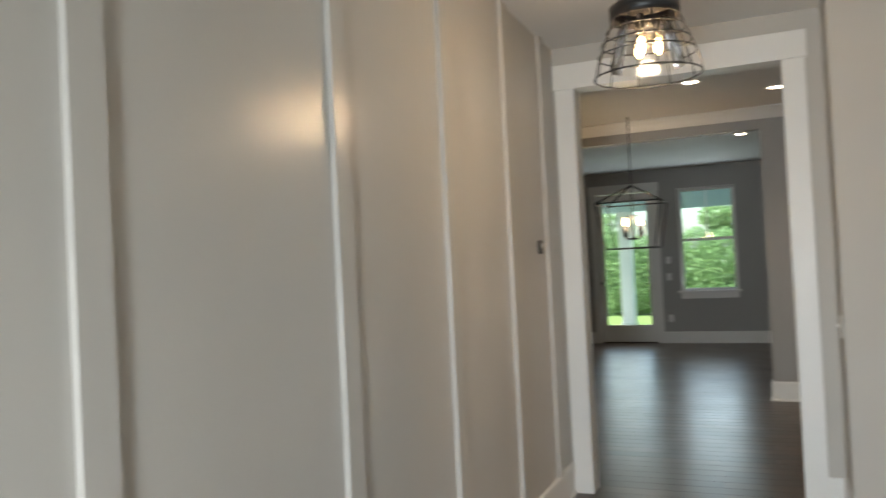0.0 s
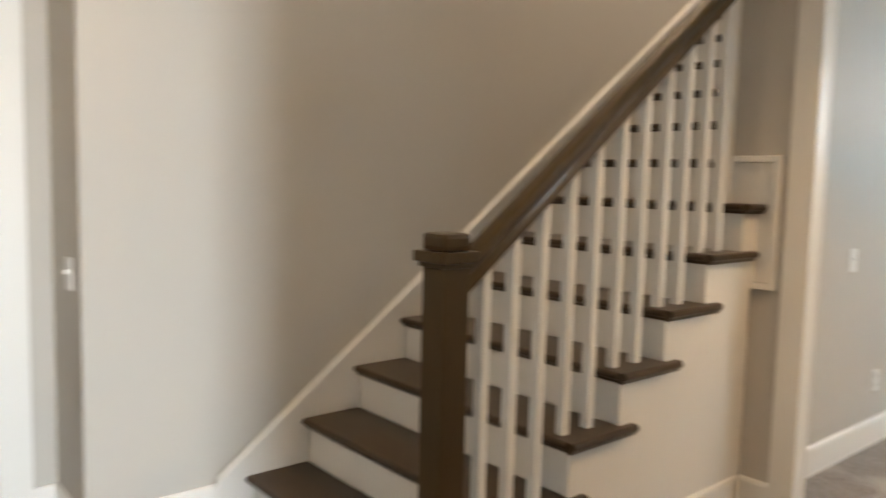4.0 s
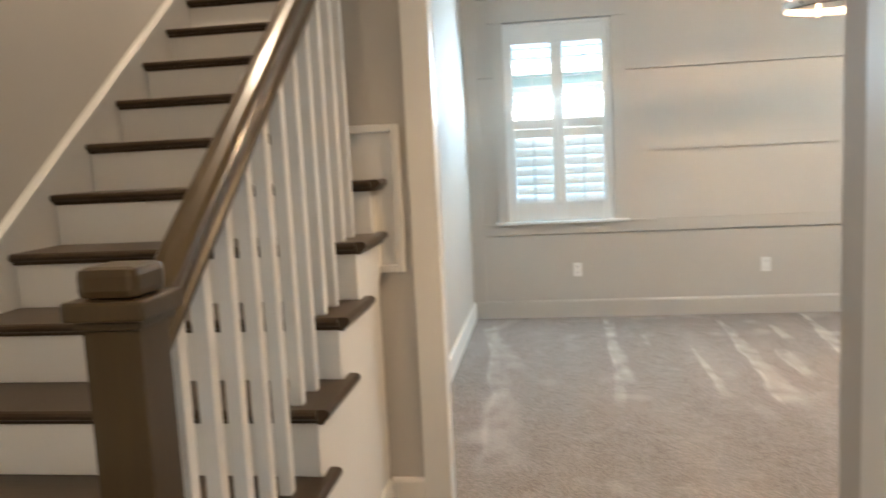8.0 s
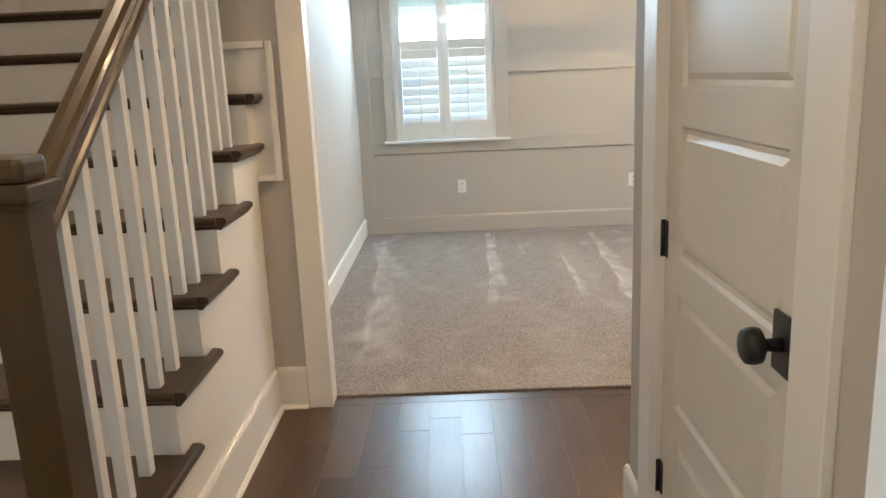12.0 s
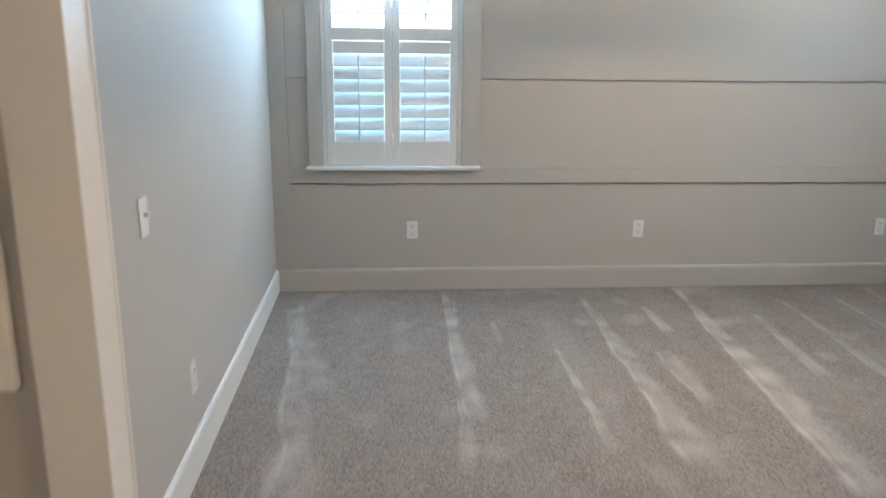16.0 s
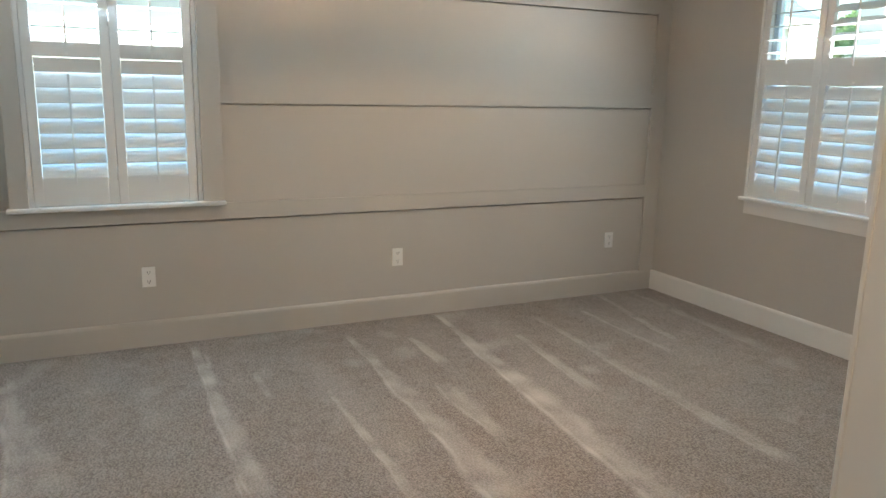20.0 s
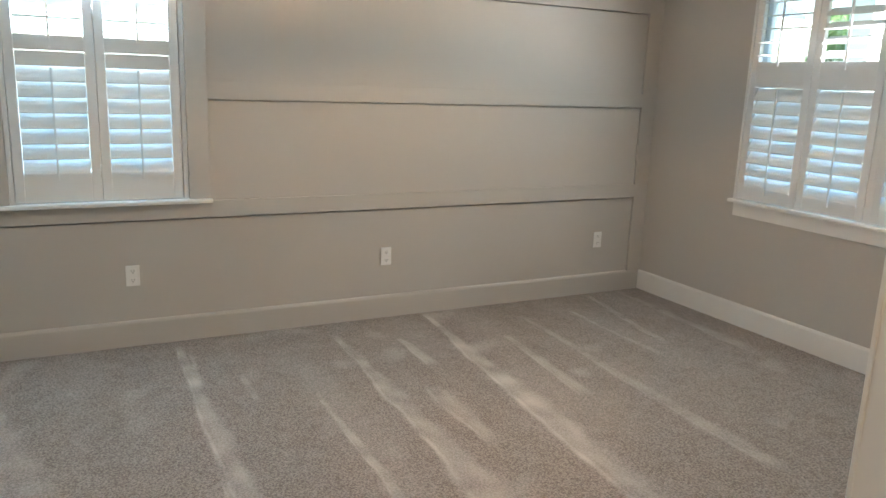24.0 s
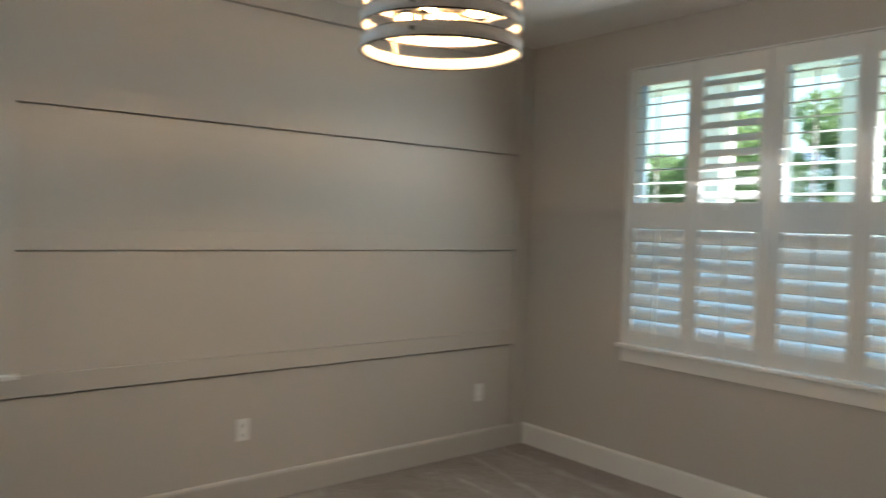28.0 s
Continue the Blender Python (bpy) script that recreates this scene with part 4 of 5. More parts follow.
lamp("hall_light", "POINT", 2.86, WARM, pose(PEND[0], PEND[1], PEND[2] + 0.015), radius=0.045)

# ---- far room: lantern, can lights, speaker, door, window ----


def lantern(at):
    d = thing("lantern_pendant", "black open-frame lantern pendant with candle bulbs", "pendant lamp", at)
    top, mid, low, ht, hm = 0.62, 0.30, 0.23, 0.615, 0.44
    c = [(sx, sy) for sx, sy in ((1, 1), (-1, 1), (-1, -1), (1, -1))]
    for i in range(4):
        a, b = c[i], c[(i + 1) % 4]
        part("top_bar", tube([(a[0] * mid, a[1] * mid, hm), (b[0] * mid, b[1] * mid, hm)], 0.008, 6), BLACK, d)
        part("bottom_bar", tube([(a[0] * low, a[1] * low, 0), (b[0] * low, b[1] * low, 0)], 0.008, 6), BLACK, d)
        part("side_bar", tube([(a[0] * mid, a[1] * mid, hm), (a[0] * low, a[1] * low, 0)], 0.008, 6), BLACK, d)
        part("roof_bar", tube([(a[0] * mid, a[1] * mid, hm), (0, 0, ht)], 0.008, 6), BLACK, d)
    part("stem", tube([(0, 0, ht), (0, 0, 0.08)], 0.006, 8), BLACK, d)
    part("hoop", moved(ring(0.118, 0, 0.005, 32), pose(0, 0, 0.205, 90, 0, 20)), BLACK, d)
    part("hoop", moved(ring(0.118, 0, 0.005, 32), pose(0, 0, 0.205, 90, 0, 110)), BLACK, d)
    part("candle_plate", turned([(0, 0.1), (0.06, 0.1), (0.06, 0.09), (0, 0.085)], 20), BLACK, d)
    for k in range(4):
        m = pose(0, 0, 0, 0, 0, 45 + 90 * k)
        part("arm", moved(tube([(0.02, 0, 0.095), (0.07, 0, 0.09), (0.10, 0, 0.11)], 0.004, 6), m), BLACK, d)
        part("candle", moved(turned([(0, 0.11), (0.011, 0.11), (0.011, 0.22), (0, 0.22)], 10), m @ pose(0.10, 0, 0)), BLACK, d)
        part("bulb", moved(turned([(0, 0.22), (0.010, 0.225), (0.017, 0.25), (0.010, 0.285), (0, 0.305)], 12), m @ pose(0.10, 0, 0)), BULB, d, "lit candle bulb")
    part("chain", tube([(0, 0, ht), (0, 0, H + 0.03 - at[2])], 0.006, 6), BLACK, d)
    return d


LAN = (-1.035, 7.70, 1.522)
lantern(LAN)
lamp("lantern_light", "POINT", 3.96, WARM, pose(LAN[0], LAN[1], LAN[2] + 0.26), radius=0.1)
for x, y, z in ((-0.337, 6.48, H + 0.03), (0.296, 7.11, H + 0.03), (-0.065, 9.80, H + 0.045), (-1.6, 6.36, H + 0.03), (2.0, 6.6, H + 0.03)):
    cn = thing("can_light", "round recessed ceiling light, switched on", "ceiling light", (x, y, z - 0.001), group="recessed lights")
    part("trim_ring", turned([(0.055, 0), (0.055, -0.006), (0.085, -0.004), (0.085, 0)], 32, True), PLASTIC, cn)
    part("lens", turned([(0, -0.003), (0.054, -0.003), (0.054, 0.0), (0, 0.0)], 28), CANLIT, cn, "glowing lens")
    lamp("can_glow", "SPOT", 7, (1.0, 0.84, 0.62), pose(x, y, z - 0.02), radius=0.05, cone=100)
cn = thing("can_light", "round recessed ceiling light in the passage", "ceiling light", (2.20, 1.75, H - 0.001), group="recessed lights")
part("trim_ring", turned([(0.055, 0), (0.055, -0.006), (0.085, -0.004), (0.085, 0)], 32, True), PLASTIC, cn)
part("lens", turned([(0, -0.003), (0.054, -0.003), (0.054, 0.0), (0, 0.0)], 28), CANLIT, cn, "glowing lens")
lamp("can_glow", "SPOT", 21, (1.0, 0.68, 0.39), pose(2.20, 1.75, H - 0.02), radius=0.15, cone=128)
# invented fixture out of view, added with its spot to brighten the stair wall
cn = thing("can_light", "added unseen recessed light that fills the stairwell", "ceiling light", (3.0, 3.95, 5.299), group="recessed lights")
part("trim_ring", turned([(0.055, 0), (0.055, -0.006), (0.085, -0.004), (0.085, 0)], 32, True), PLASTIC, cn)
part("lens", turned([(0, -0.003), (0.054, -0.003), (0.054, 0.0), (0, 0.0)], 28), CANLIT, cn, "glowing lens")
lamp("can_glow", "SPOT", 44, (1.0, 0.80, 0.60), pose(3.0, 3.95, 5.28), radius=0.15, cone=130)
sp = thing("ceiling_speaker", "round grey speaker grille in the far ceiling", "speaker", (-1.05, 9.50, H + 0.044))
part("grille", turned([(0, -0.008), (0.10, -0.006), (0.112, 0.0), (0, 0.0)], 32), FARPAINT, sp)

sash_window("window_3", "y", FARY, 1, -1.130, -0.300, 0.835, 2.468, "white vinyl double-hung window with a muntin", grid=True)
e = thing("trim_window_3", "white window trim with a stool and apron", "window casing", kind="structure")
part("drywall_bead", boxes((-1.148, -1.130, FARY - 0.012, FARY + 0.07, 0.835, 2.486), (-0.300, -0.282, FARY - 0.012, FARY + 0.07, 0.835, 2.486), (-1.130, -0.300, FARY - 0.012, FARY + 0.07, 2.468, 2.486)), TRIM, e)
part("window_stool", boxes((-1.195, -0.245, FARY - 0.06, FARY + 0.07, 0.805, 0.835), bevel=0.005), TRIM, e)
part("apron", boxes((-1.155, -0.285, FARY - 0.018, FARY, 0.71, 0.805), bevel=0.002), TRIM, e)
e = thing("door_back", "white back door with one tall glass pane", "door", kind="structure")
part("door_stile", boxes((-2.446, -2.362, FARY + 0.03, FARY + 0.075, 0.02, 2.465), bevel=0.003), TRIM, e)
part("door_stile", boxes((-1.645, -1.556, FARY + 0.03, FARY + 0.075, 0.02, 2.465), bevel=0.003), TRIM, e)
part("door_rail", boxes((-2.362, -1.645, FARY + 0.03, FARY + 0.075, 0.02, 0.295), bevel=0.003), TRIM, e)
part("door_rail", boxes((-2.362, -1.645, FARY + 0.03, FARY + 0.075, 2.345, 2.465), bevel=0.003), TRIM, e)
g = part("pane", boxes((-2.362, -1.645, FARY + 0.05, FARY + 0.056, 0.295, 2.345)), GLASS, e)
g.visible_shadow = False
part("door_knob", moved(turned([(0, 0), (0.02, 0), (0.012, 0.02), (0.028, 0.035), (0.028, 0.055), (0, 0.06)], 20), pose(-2.40, FARY + 0.03, 1.0, 90)), BLACK, e, "black door knob")
part("threshold", boxes((-2.45, -1.552, FARY - 0.01, FARY + 0.12, 0, 0.018)), BRONZE, e, "dark metal threshold")
cased_opening("trim_back_door", "y", FARY, -1, -2.45, -1.552, 2.48, 0.108, 0.14, "white flat casing round the back door", over=0.012)

# ---- outdoors ----
GRASS = material("sunlit_lawn", (0.10, 0.16, 0.035), 0.9, second=(0.16, 0.19, 0.06), scale=14, bump=0.5, bump_scale=60)
EARTH = material("pale_ground", (0.30, 0.27, 0.22), 0.9, second=(0.16, 0.17, 0.08), scale=2.0, bump=0.3, bump_scale=30)
LEAF = material("leaves", (0.15, 0.25, 0.10), 0.5, second=(0.18, 0.29, 0.13), scale=3, spread=0.35)
nt = LEAF.node_tree
thin, both = nt.nodes.new("ShaderNodeBsdfTranslucent"), nt.nodes.new("ShaderNodeMixShader")
thin.inputs[0].default_value = (0.28, 0.38, 0.18, 1)
both.inputs[0].default_value = 0.45
nt.links.new(nt.nodes["Principled BSDF"].outputs[0], both.inputs[1])
nt.links.new(thin.outputs[0], both.inputs[2])
nt.links.new(both.outputs[0], nt.nodes["Material Output"].inputs[0])
BARK = material("bark", (0.10, 0.075, 0.055), 0.9, second=(0.06, 0.045, 0.035), scale=20, bump=0.5, bump_scale=30)
SIDING = material("pale_siding", (0.76, 0.77, 0.76), 0.6, grain=0.06, scale=4)
SHINGLE = material("grey_shingles", (0.10, 0.135, 0.19), 0.85, second=(0.07, 0.10, 0.15), scale=30, bump=0.4, bump_scale=80, spread=0.2)
PORCH = material("white_porch_paint", (0.78, 0.80, 0.80), 0.5, grain=0.03, scale=4)
HAINT = material("pale_blue_porch_ceiling", (0.55, 0.68, 0.72), 0.6, grain=0.03, scale=4)
CONC = material("porch_concrete", (0.42, 0.41, 0.39), 0.85, grain=0.15, scale=12, bump=0.2)
structure("ground", boxes((-400, 400, -400, 400, -0.5, -0.32)), EARTH, "pale dry ground and lawn round the house", "ground")
structure("porch_slab_back", boxes((-5.5, 4.5, FARY + 0.14, 15.6, -0.32, -0.03)), CONC, "concrete back porch slab", "porch")
structure("porch_ceiling_back", boxes((-5.5, 4.5, FARY + 0.14, 15.7, 2.62, 2.75)), HAINT, "pale blue painted porch ceiling", "porch")
structure("porch_beam_back", boxes((-5.5, 4.5, 15.3, 15.5, 2.30, 2.62)), HAINT, "pale blue painted porch beam", "porch")
structure("porch_slab_front", boxes((2.0, 7.0, -3.2, SOUTH - 0.14, -0.32, -0.03)), CONC, "concrete front porch slab", "porch")
structure("porch_ceiling_front", boxes((2.0, 7.0, -3.3, SOUTH - 0.14, 2.75, 2.88)), HAINT, "pale painted front porch ceiling", "porch")


def porch_post(x, y, w, h):
    p = thing("porch_post", "square white boxed porch post", "post", (x, y, -0.03), group="porch posts")
    part("shaft", boxes((-w / 2, w / 2, -w / 2, w / 2, 0, h), bevel=0.004), PORCH, p)
    part("plinth", boxes((-w / 2 - 0.02, w / 2 + 0.02, -w / 2 - 0.02, w / 2 + 0.02, 0, 0.16), bevel=0.004), PORCH, p)
    part("capital", boxes((-w / 2 - 0.02, w / 2 + 0.02, -w / 2 - 0.02, w / 2 + 0.02, h - 0.12, h - 0.001), bevel=0.004), PORCH, p)


porch_post(-2.42, 15.4, 0.24, 2.33)
porch_post(2.2, 15.4, 0.24, 2.33)
for x in (6.05, 4.95, 2.6):
    porch_post(x, -3.0, 0.2, 2.78)
structure("lawn", boxes((-20, 20, 15.7, 22.0, -0.32, -0.28)), GRASS, "bright mown back lawn", "lawn")


def leaves(name, spots, count, size, parent=None, seed=1, inner=0.55):
    """Many small bent leaves scattered in blobs (centre, radii)."""
    rnd = np.random.default_rng(seed)
    verts, faces = [], []
    total = sum(r[0] * r[2] for _, r in spots)
    for c, r in spots:
        n = int(count * r[0] * r[2] / total)
        d = rnd.normal(size=(n, 3))
        d /= np.linalg.norm(d, axis=1)[:, None]
        p = d * (rnd.uniform(inner, 1.05, size=(n, 1)) ** 0.6) * np.array(r) + np.array(c)
        a = rnd.normal(size=(n, 3)) + d * 0.6
        a /= np.linalg.norm(a, axis=1)[:, None]
        b = np.cross(a, rnd.normal(size=(n, 3)))
        b /= np.linalg.norm(b, axis=1)[:, None]
        s = size * rnd.uniform(0.6, 1.4, size=(n, 1))
        for q, u, w, k in zip(p, a, b, s):
            i = len(verts)
            verts += [q - w * k, q + u * k * 0.45 + np.cross(u, w) * k * 0.15, q + w * k, q - u * k * 0.45 + np.cross(u, w) * k * 0.15]
            faces.append((i, i + 1, i + 2, i + 3))
    me = bpy.data.meshes.new(name)
    me.from_pydata([tuple(v) for v in verts], [], faces)
    me.materials.append(LEAF)
    ob = new(name, me)
    if parent:
        ob.parent = parent
    return ob


rnd = random.Random(4)
spots = []
for i in range(26):
    x = -11 + i * 0.72
    spots.append(((x + rnd.uniform(-0.2, 0.2), 22.6 + rnd.uniform(-0.4, 0.4), 0.75 + rnd.uniform(-0.12, 0.12)), (0.75, 0.8, 1.3 + rnd.uniform(-0.15, 0.25))))
tagged(leaves("hedge", spots, 120000, 0.050, seed=2, inner=0.8), "dense bright green hedge behind the lawn", "hedge", kind="stuff")
structure("hedge_core", boxes((-11.5, 7.8, 22.3, 23.0, -0.3, 1.55)), LEAF, "dark inner mass of the hedge", "hedge")


def tree(at, h, spread, seed):
    t = thing("tree", "leafy green tree beyond the house", "tree", at, group="garden trees")
    r = random.Random(seed)
    trunk = [tube([(0, 0, 0), (0.05 * h * 0.1, 0.02, h * 0.3), (0.08, -0.05, h * 0.6)], 0.05 * h * 0.35, 8)]
    sp = []
    for k in range(9):
        a, z = r.uniform(0, 6.28), h * r.uniform(0.45, 0.95)
        e = (math.cos(a) * spread * r.uniform(0.3, 0.8), math.sin(a) * spread * r.uniform(0.3, 0.8), z)
        trunk.append(tube([(0.04, 0, h * r.uniform(0.3, 0.55)), (e[0] * 0.5, e[1] * 0.5, z * 0.85), e], 0.012 * h * 0.4, 6))
        s = spread * r.uniform(0.28, 0.5)
        sp.append((e, (s, s, s * 0.75)))
    part("trunk", joined(*trunk), BARK, t)
    leaves("crown", sp, 6500, 0.095, t, seed)


for n, (x, y, h, s) in enumerate(((6.5, -16, 6.5, 2.6), (10.5, -13, 4.2, 2.0), (2.0, -22, 8, 3.2), (-2.5, -20, 6, 2.6), (3.5, -14, 3.2, 1.5), (-7, 30, 5.2, 2.2), (3.2, 31, 5.4, 2.4), (-1.0, 33, 3.9, 1.5), (9.6, -15.5, 4.6, 1.9), (12.6, -18.5, 5.4, 2.4), (15.6, -17.0, 4.6, 1.7), (11.6, -22.0, 5.8, 2.6))):
    tree((x, y, -0.32), h, s, 20 + n)


def house(at, rz, w, d, hw, hr, label):
    """A gabled house; its long side faces -y before its turn."""
    h = thing("house", label, "house", at, rz)
    part("wall", boxes((-w / 2, w / 2, -d / 2, d / 2, 0, hw)), SIDING, h)
    n = int(hw / 0.2)
    for i in range(n):
        z = i * 0.2
        prof = [(-d / 2 - 0.022, z), (-d / 2 - 0.002, z), (-d / 2 - 0.002, z + 0.2), (-d / 2 - 0.008, z + 0.2)]
        part("siding_board", solid(prof, "x", -w / 2, w / 2), SIDING, h)
    ro = part("roof", joined(solid([(-d / 2 - 0.10, hw - 0.05), (0, hw + hr), (0, hw + hr + 0.12), (-d / 2 - 0.14, hw + 0.07)], "x", -w / 2 - 0.3, w / 2 + 0.3), solid([(d / 2 + 0.10, hw - 0.05), (0, hw + hr), (0, hw + hr + 0.12), (d / 2 + 0.14, hw + 0.07)], "x", -w / 2 - 0.3, w / 2 + 0.3)), SHINGLE, h, "grey shingle roof")
    steps = 12
    for i in range(steps):
        a, b = i / steps, (i + 1) / steps
        y0, y1 = -(d / 2 + 0.14) * (1 - a), -(d / 2 + 0.14) * (1 - b)
        z0, z1 = hw + 0.07 + (hr + 0.05) * a, hw + 0.07 + (hr + 0.05) * b
        part("shingle_course", solid([(y0, z0 + 0.03), (y1, z1 + 0.01), (y1, z1 - 0.02), (y0, z0 - 0.01)], "x", -w / 2 - 0.3, w / 2 + 0.3), SHINGLE, ro)
    part("gutter", boxes((-w / 2 - 0.3, w / 2 + 0.3, -d / 2 - 0.24, -d / 2 - 0.13, hw - 0.06, hw + 0.05)), PORCH, h)
    for x in (-w * 0.28, w * 0.28):
        wi = part("window", boxes((x - 0.5, x + 0.5, -d / 2 - 0.05, -d / 2 - 0.02, 0.9, 2.2)), PORCH, h)
        part("pane", boxes((x - 0.42, x + 0.42, -d / 2 - 0.056, -d / 2 - 0.051, 0.98, 2.12)), SHINGLE, wi)
    return h


house((12.6, 2.0, -0.32), -90, 14, 8, 2.62, 2.4, "pale sided neighbouring house with a grey shingle roof")
house((-2.0, -30.0, -0.32), 180, 11, 8, 2.9, 2.6, "pale house across the street with a grey roof")
house((16.0, -33.0, -0.32), 180, 12, 8, 2.9, 2.6, "pale house across the street beyond trees")
structure("road", boxes((-60, 60, -24, -18, -0.32, -0.30)), material("asphalt", (0.07, 0.07, 0.075), 0.9, grain=0.3, scale=8, bump=0.3), "grey asphalt street in front of the house", "road")

# ---- floors ----
# carpet with vacuum tracks
CX0, CX1, CY0, CY1 = 2.862, EAST, SOUTH, NORTH
NX, NY = 150, 620
# far end, near end, widths at both, strength
STREAKS = [
    (6.03, 3.13, 4.86, 2.88, 0.05, 0.1, 0.55),
    (6.27, 2.18, 4.54, 2.18, 0.02, 0.06, 0.9),
    (5.79, 1.94, 5.44, 1.95, 0.02, 0.015, 0.5),
    (5.31, 1.66, 4.3, 1.66, 0.012, 0.03, 0.85),
    (6.13, 1.29, 4.15, 1.34, 0.02, 0.085, 0.85),
    (5.99, 0.98, 5.54, 0.97, 0.02, 0.05, 0.7),
    (5.25, 1.11, 4.62, 1.1, 0.05, 0.05, 0.75),
    (6.32, 0.62, 3.9, 0.79, 0.02, 0.1, 0.95),
    (5.8, 0.31, 4.92, 0.42, 0.02, 0.05, 0.6),
    (6.04, -0.0, 4.04, 0.14, 0.015, 0.06, 0.55),
    (6.08, -0.38, 5.2, -0.36, 0.015, 0.02, 0.6),
    (6.32, -0.7, 5.33, -0.55, 0.02, 0.03, 0.5),
    (6.35, -1.01, 4.99, -0.96, 0.02, 0.05, 0.45),
    (6.13, 3.08, 3.31, 2.85, 0.02, 0.13, 0.6),
    (6.15, 2.13, 4.15, 2.25, 0.012, 0.03, 0.6),
]
me = bpy.data.meshes.new("carpet")
cv, cf, pile = [], [], []
for i in range(NX + 1):
    for j in range(NY + 1):
        x, y = CX0 + (CX1 - CX0) * i / NX, CY0 + (CY1 - CY0) * j / NY
        wob = 0.05 * noise.noise((x * 1.3, y * 2.0, 0.3)) + 0.015 * noise.noise((x * 6, y * 6, 2.0))
        v = 0.0
        for xf, yf, xn, yn, w0, w1, amt in STREAKS:
            f = (xf - x) / (xf - xn)
            if -0.04 < f < 1.06:
                w = 1.1 * (w0 + (w1 - w0) * max(f, 0)) * (1 + 0.45 * noise.noise((x * 3.1, yf * 7, 6.0)))
                d = (y - (yf + (yn - yf) * f) + 0.7 * wob) / w
                edge = math.exp(-(d - 0.55) ** 2 * 22) * 0.75
                body = 0.50 / (1 + math.exp(max(min((abs(d + 0.15) - 0.75) * 7, 50), -50)))
                ends = min(1, (f + 0.04) / 0.06, (1.06 - f) / 0.12)
                v = max(v, amt * ends * max(edge, body) * (0.75 + 0.8 * noise.noise((x * 7, y * 12, 4))))
        v += 0.16 * max(0.0, noise.noise((x * 0.9, (y + wob) * 3.4, 5.0)) + 0.1)
        v += 0.9 * max(0, noise.noise((x * 3.4, y * 4.2, 9.0)) - 0.36)
        pile.append(v)
        cv.append((x, y, 0.006 + 0.0015 * noise.noise((x * 14, y * 14, 1))))
for i in range(NX):
    for j in range(NY):
        a = i * (NY + 1) + j
        cf.append((a, a + NY + 1, a + NY + 2, a + 1))
me.from_pydata(cv, [], cf)
att = me.attributes.new("pile", "FLOAT", "POINT")
att.data.foreach_set("value", pile)
for p in me.polygons:
    p.use_smooth = True
CARPET = material("cut_pile_carpet", (0.385, 0.337, 0.302), 0.95, second=(0.165, 0.139, 0.121), scale=120, bump=1.0, bump_scale=190)
nt = CARPET.node_tree
bs = nt.nodes["Principled BSDF"]
src = bs.inputs["Base Color"].links[0].from_socket
an = nt.nodes.new("ShaderNodeAttribute")
an.attribute_name = "pile"
mx = nt.nodes.new("ShaderNodeMix")
mx.data_type = "RGBA"
mx.inputs[7].default_value = (0.62, 0.57, 0.525, 1)
nt.links.new(an.outputs["Fac"], mx.inputs[0])
nt.links.new(src, mx.inputs[6])
nt.links.new(mx.outputs[2], bs.inputs["Base Color"])
for nd in nt.nodes:
    if nd.type == "BUMP":
        nd.inputs["Distance"].default_value = 0.006
    if nd.type == "MAP_RANGE" and abs(nd.inputs[1].default_value - 0.3) < 0.01:
        nd.inputs[1].default_value, nd.inputs[2].default_value = 0.41, 0.59
    if nd.type == "MATH" and abs(nd.inputs[1].default_value - 0.4) < 0.01:
        nd.inputs[1].default_value, nd.inputs[2].default_value = 0.08, 0.16
me.materials.append(CARPET)
tagged(new("floor_carpet", me), "taupe cut-pile carpet with vacuum tracks", "carpet", "", "structure")
structure("floor_carpet_edge", boxes((CX0 - 0.006, CX0, OPEN0 + 0.014, OPEN1 - 0.014, 0, 0.011), bevel=0.002), CARPET, "folded edge of the carpet at the opening", "carpet")
structure("floor_subfloor", boxes((-4.2, EAST + 0.14, -1.8, FARY + 0.14, -0.15, -0.004)), PLANK, "dark base under the floors", "floor")

# hardwood planks, laid along x
PW = 0.127
floor = thing("floor_planks", "dark stained oak plank floor", "floor", kind="structure")
kept = {}


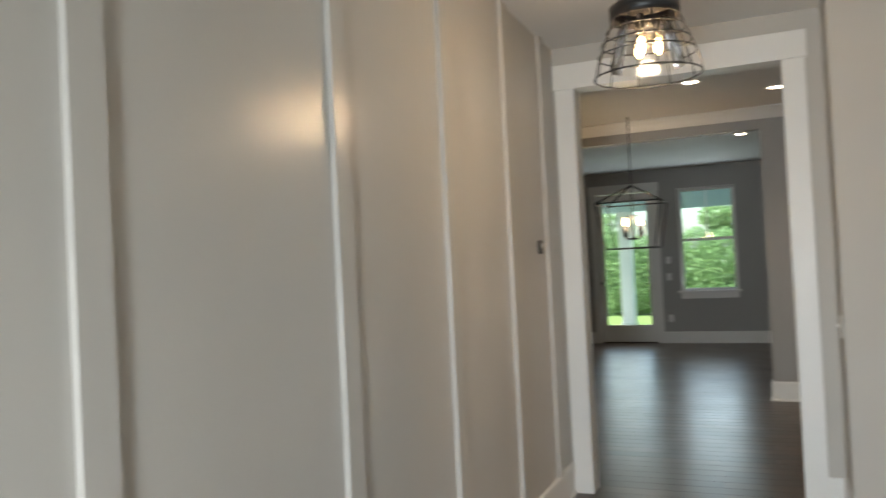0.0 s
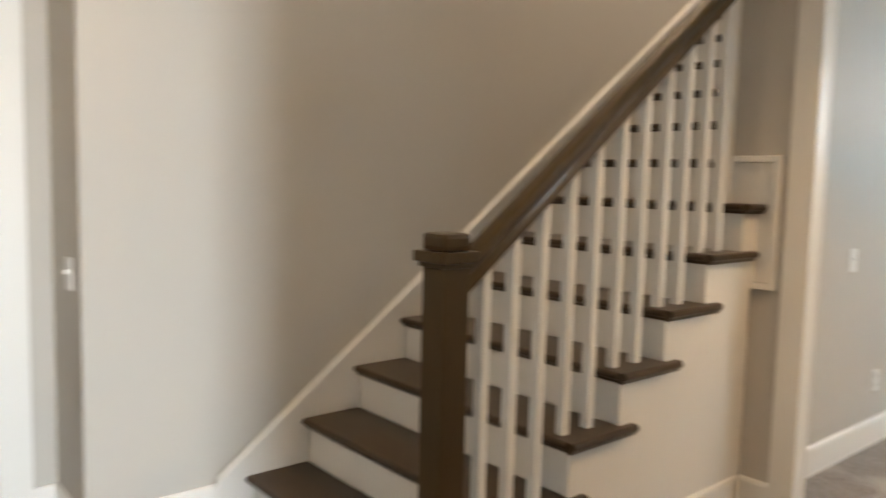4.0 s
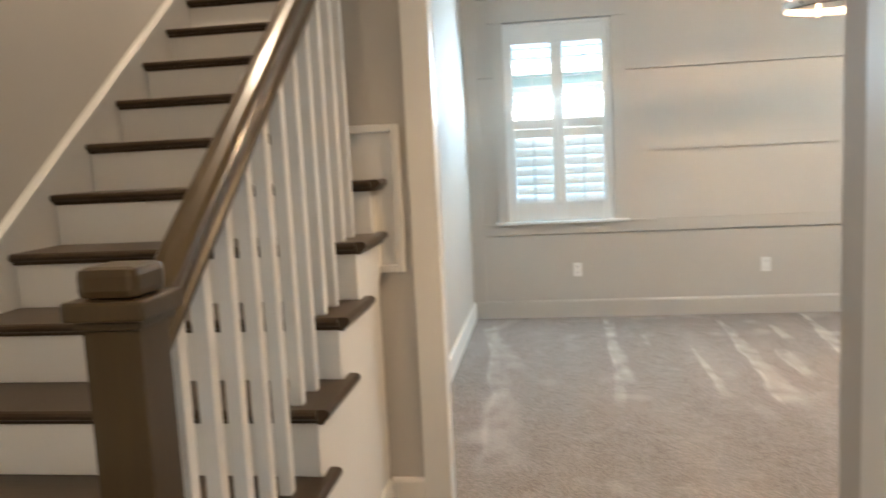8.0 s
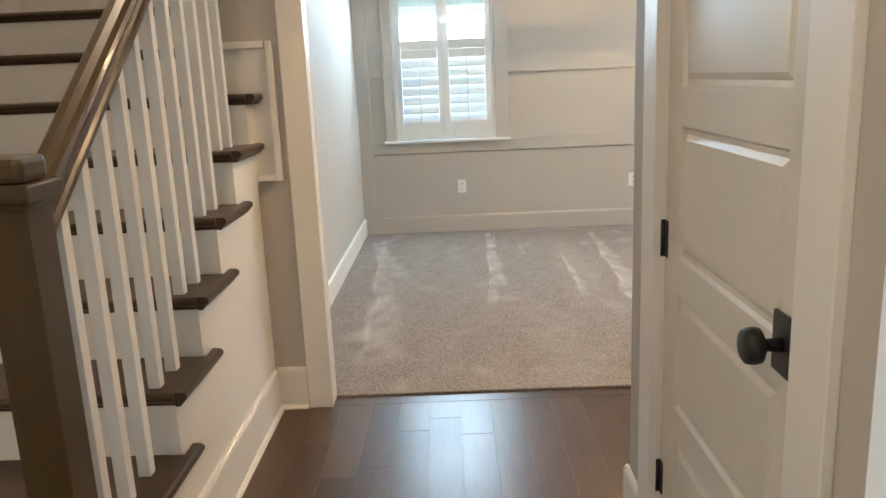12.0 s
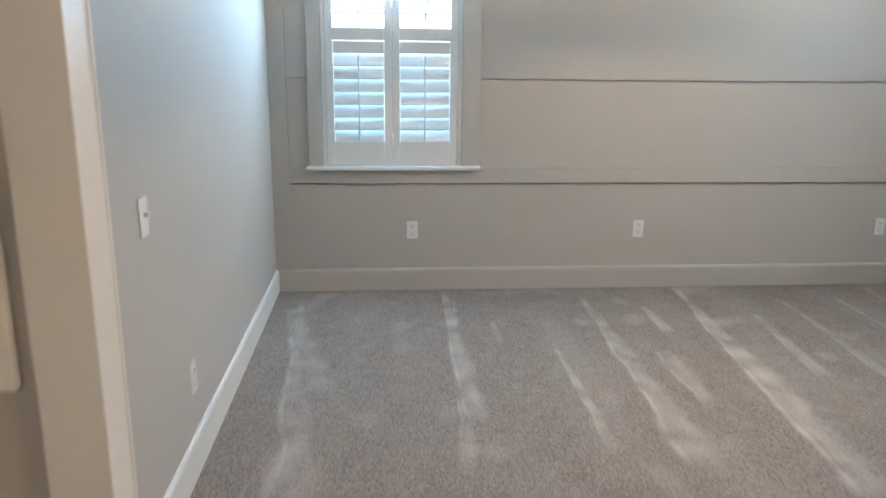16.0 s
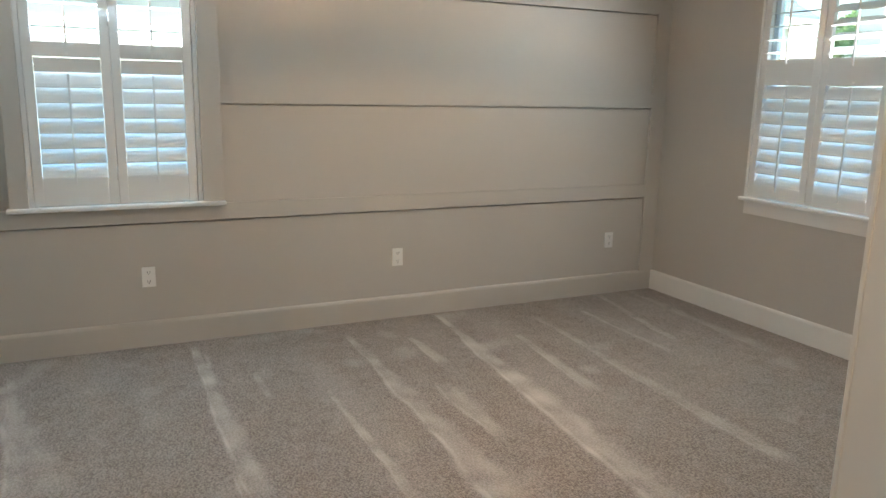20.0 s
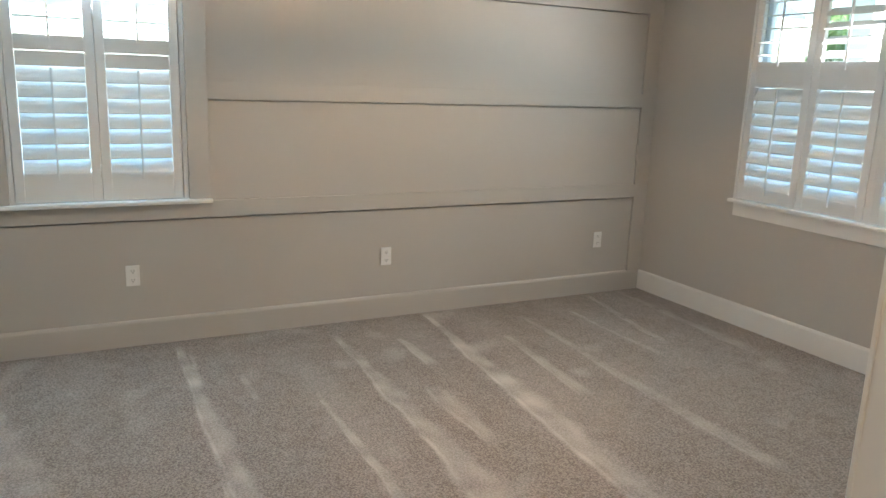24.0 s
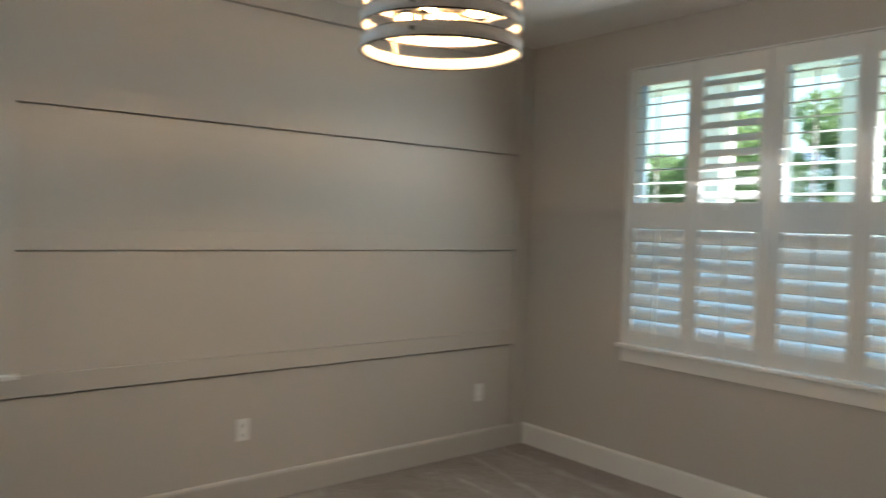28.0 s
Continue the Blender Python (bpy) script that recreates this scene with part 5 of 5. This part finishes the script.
def plank_mesh(length):
    key = round(length, 2)
    if key not in kept:
        bm = boxes((0, key - 0.0012, 0, PW - 0.0012, -0.004, 0.0), bevel=0.0005)
        kept[key] = mesh_of("plank", bm, PLANK)
    return kept[key]


rest_v, rest_f = [], []
r2 = random.Random(11)
y = -1.60
while y < FARY:
    if y + PW <= 1.90:
        x0, x1 = LEFT, 0.60 if y < 1.5 else 0.6
    elif y < ENDY - 0.05:
        x0, x1 = LEFT, CX0 - 0.006
        if y > 3.2:
            x1 = 1.3
    elif y < ENDY + 0.05:
        x0, x1 = LEFT, 0.5
    else:
        x0, x1 = -4.0, 3.9
    x = x0 - r2.uniform(0, 0.7)
    while x < x1:
        ln = round(r2.choice((0.38, 0.5, 0.62, 0.78, 0.95, 1.15)), 2)
        a, b = max(x, x0), min(x + ln, x1)
        if b - a > 0.03:
            if 1.2 < y < 5.0:
                o = new("plank", plank_mesh(b - a))
                o.parent = floor
                o.location = (a, y, 0)
            else:
                i = len(rest_v)
                g, d = 0.0009, 0.0012
                rest_v += [(a, y, -0.003), (b - g, y, -0.003), (b - g, y + PW - g, -0.003), (a, y + PW - g, -0.003), (a + d, y + d, 0), (b - g - d, y + d, 0), (b - g - d, y + PW - g - d, 0), (a + d, y + PW - g - d, 0)]
                rest_f += [(i + 4, i + 5, i + 6, i + 7), (i, i + 1, i + 5, i + 4), (i + 1, i + 2, i + 6, i + 5), (i + 2, i + 3, i + 7, i + 6), (i + 3, i, i + 4, i + 7)]
        x += ln
    y += PW
me = bpy.data.meshes.new("far_planks")
me.from_pydata(rest_v, [], rest_f)
me.materials.append(PLANK)
o = new("far_planks", me)
o.parent = floor
tagged(o, "", "", "", "stuff")
structure("floor_nook", boxes((1.84, OW0, 0.40, 1.91, -0.02, -0.0005)), PLANK, "dark stained oak floor of the nook", "floor")
b = thing("floor_border", "dark stained oak border board along the carpet", "floor", kind="structure")
for y0, y1 in ((OPEN0 + 0.013, 2.18), (2.182, OPEN1 - 0.013)):
    part("plank", boxes((CX0 - 0.089, CX0 - 0.0065, y0, y1, -0.003, 0.0008), bevel=0.0005), PLANK, b)
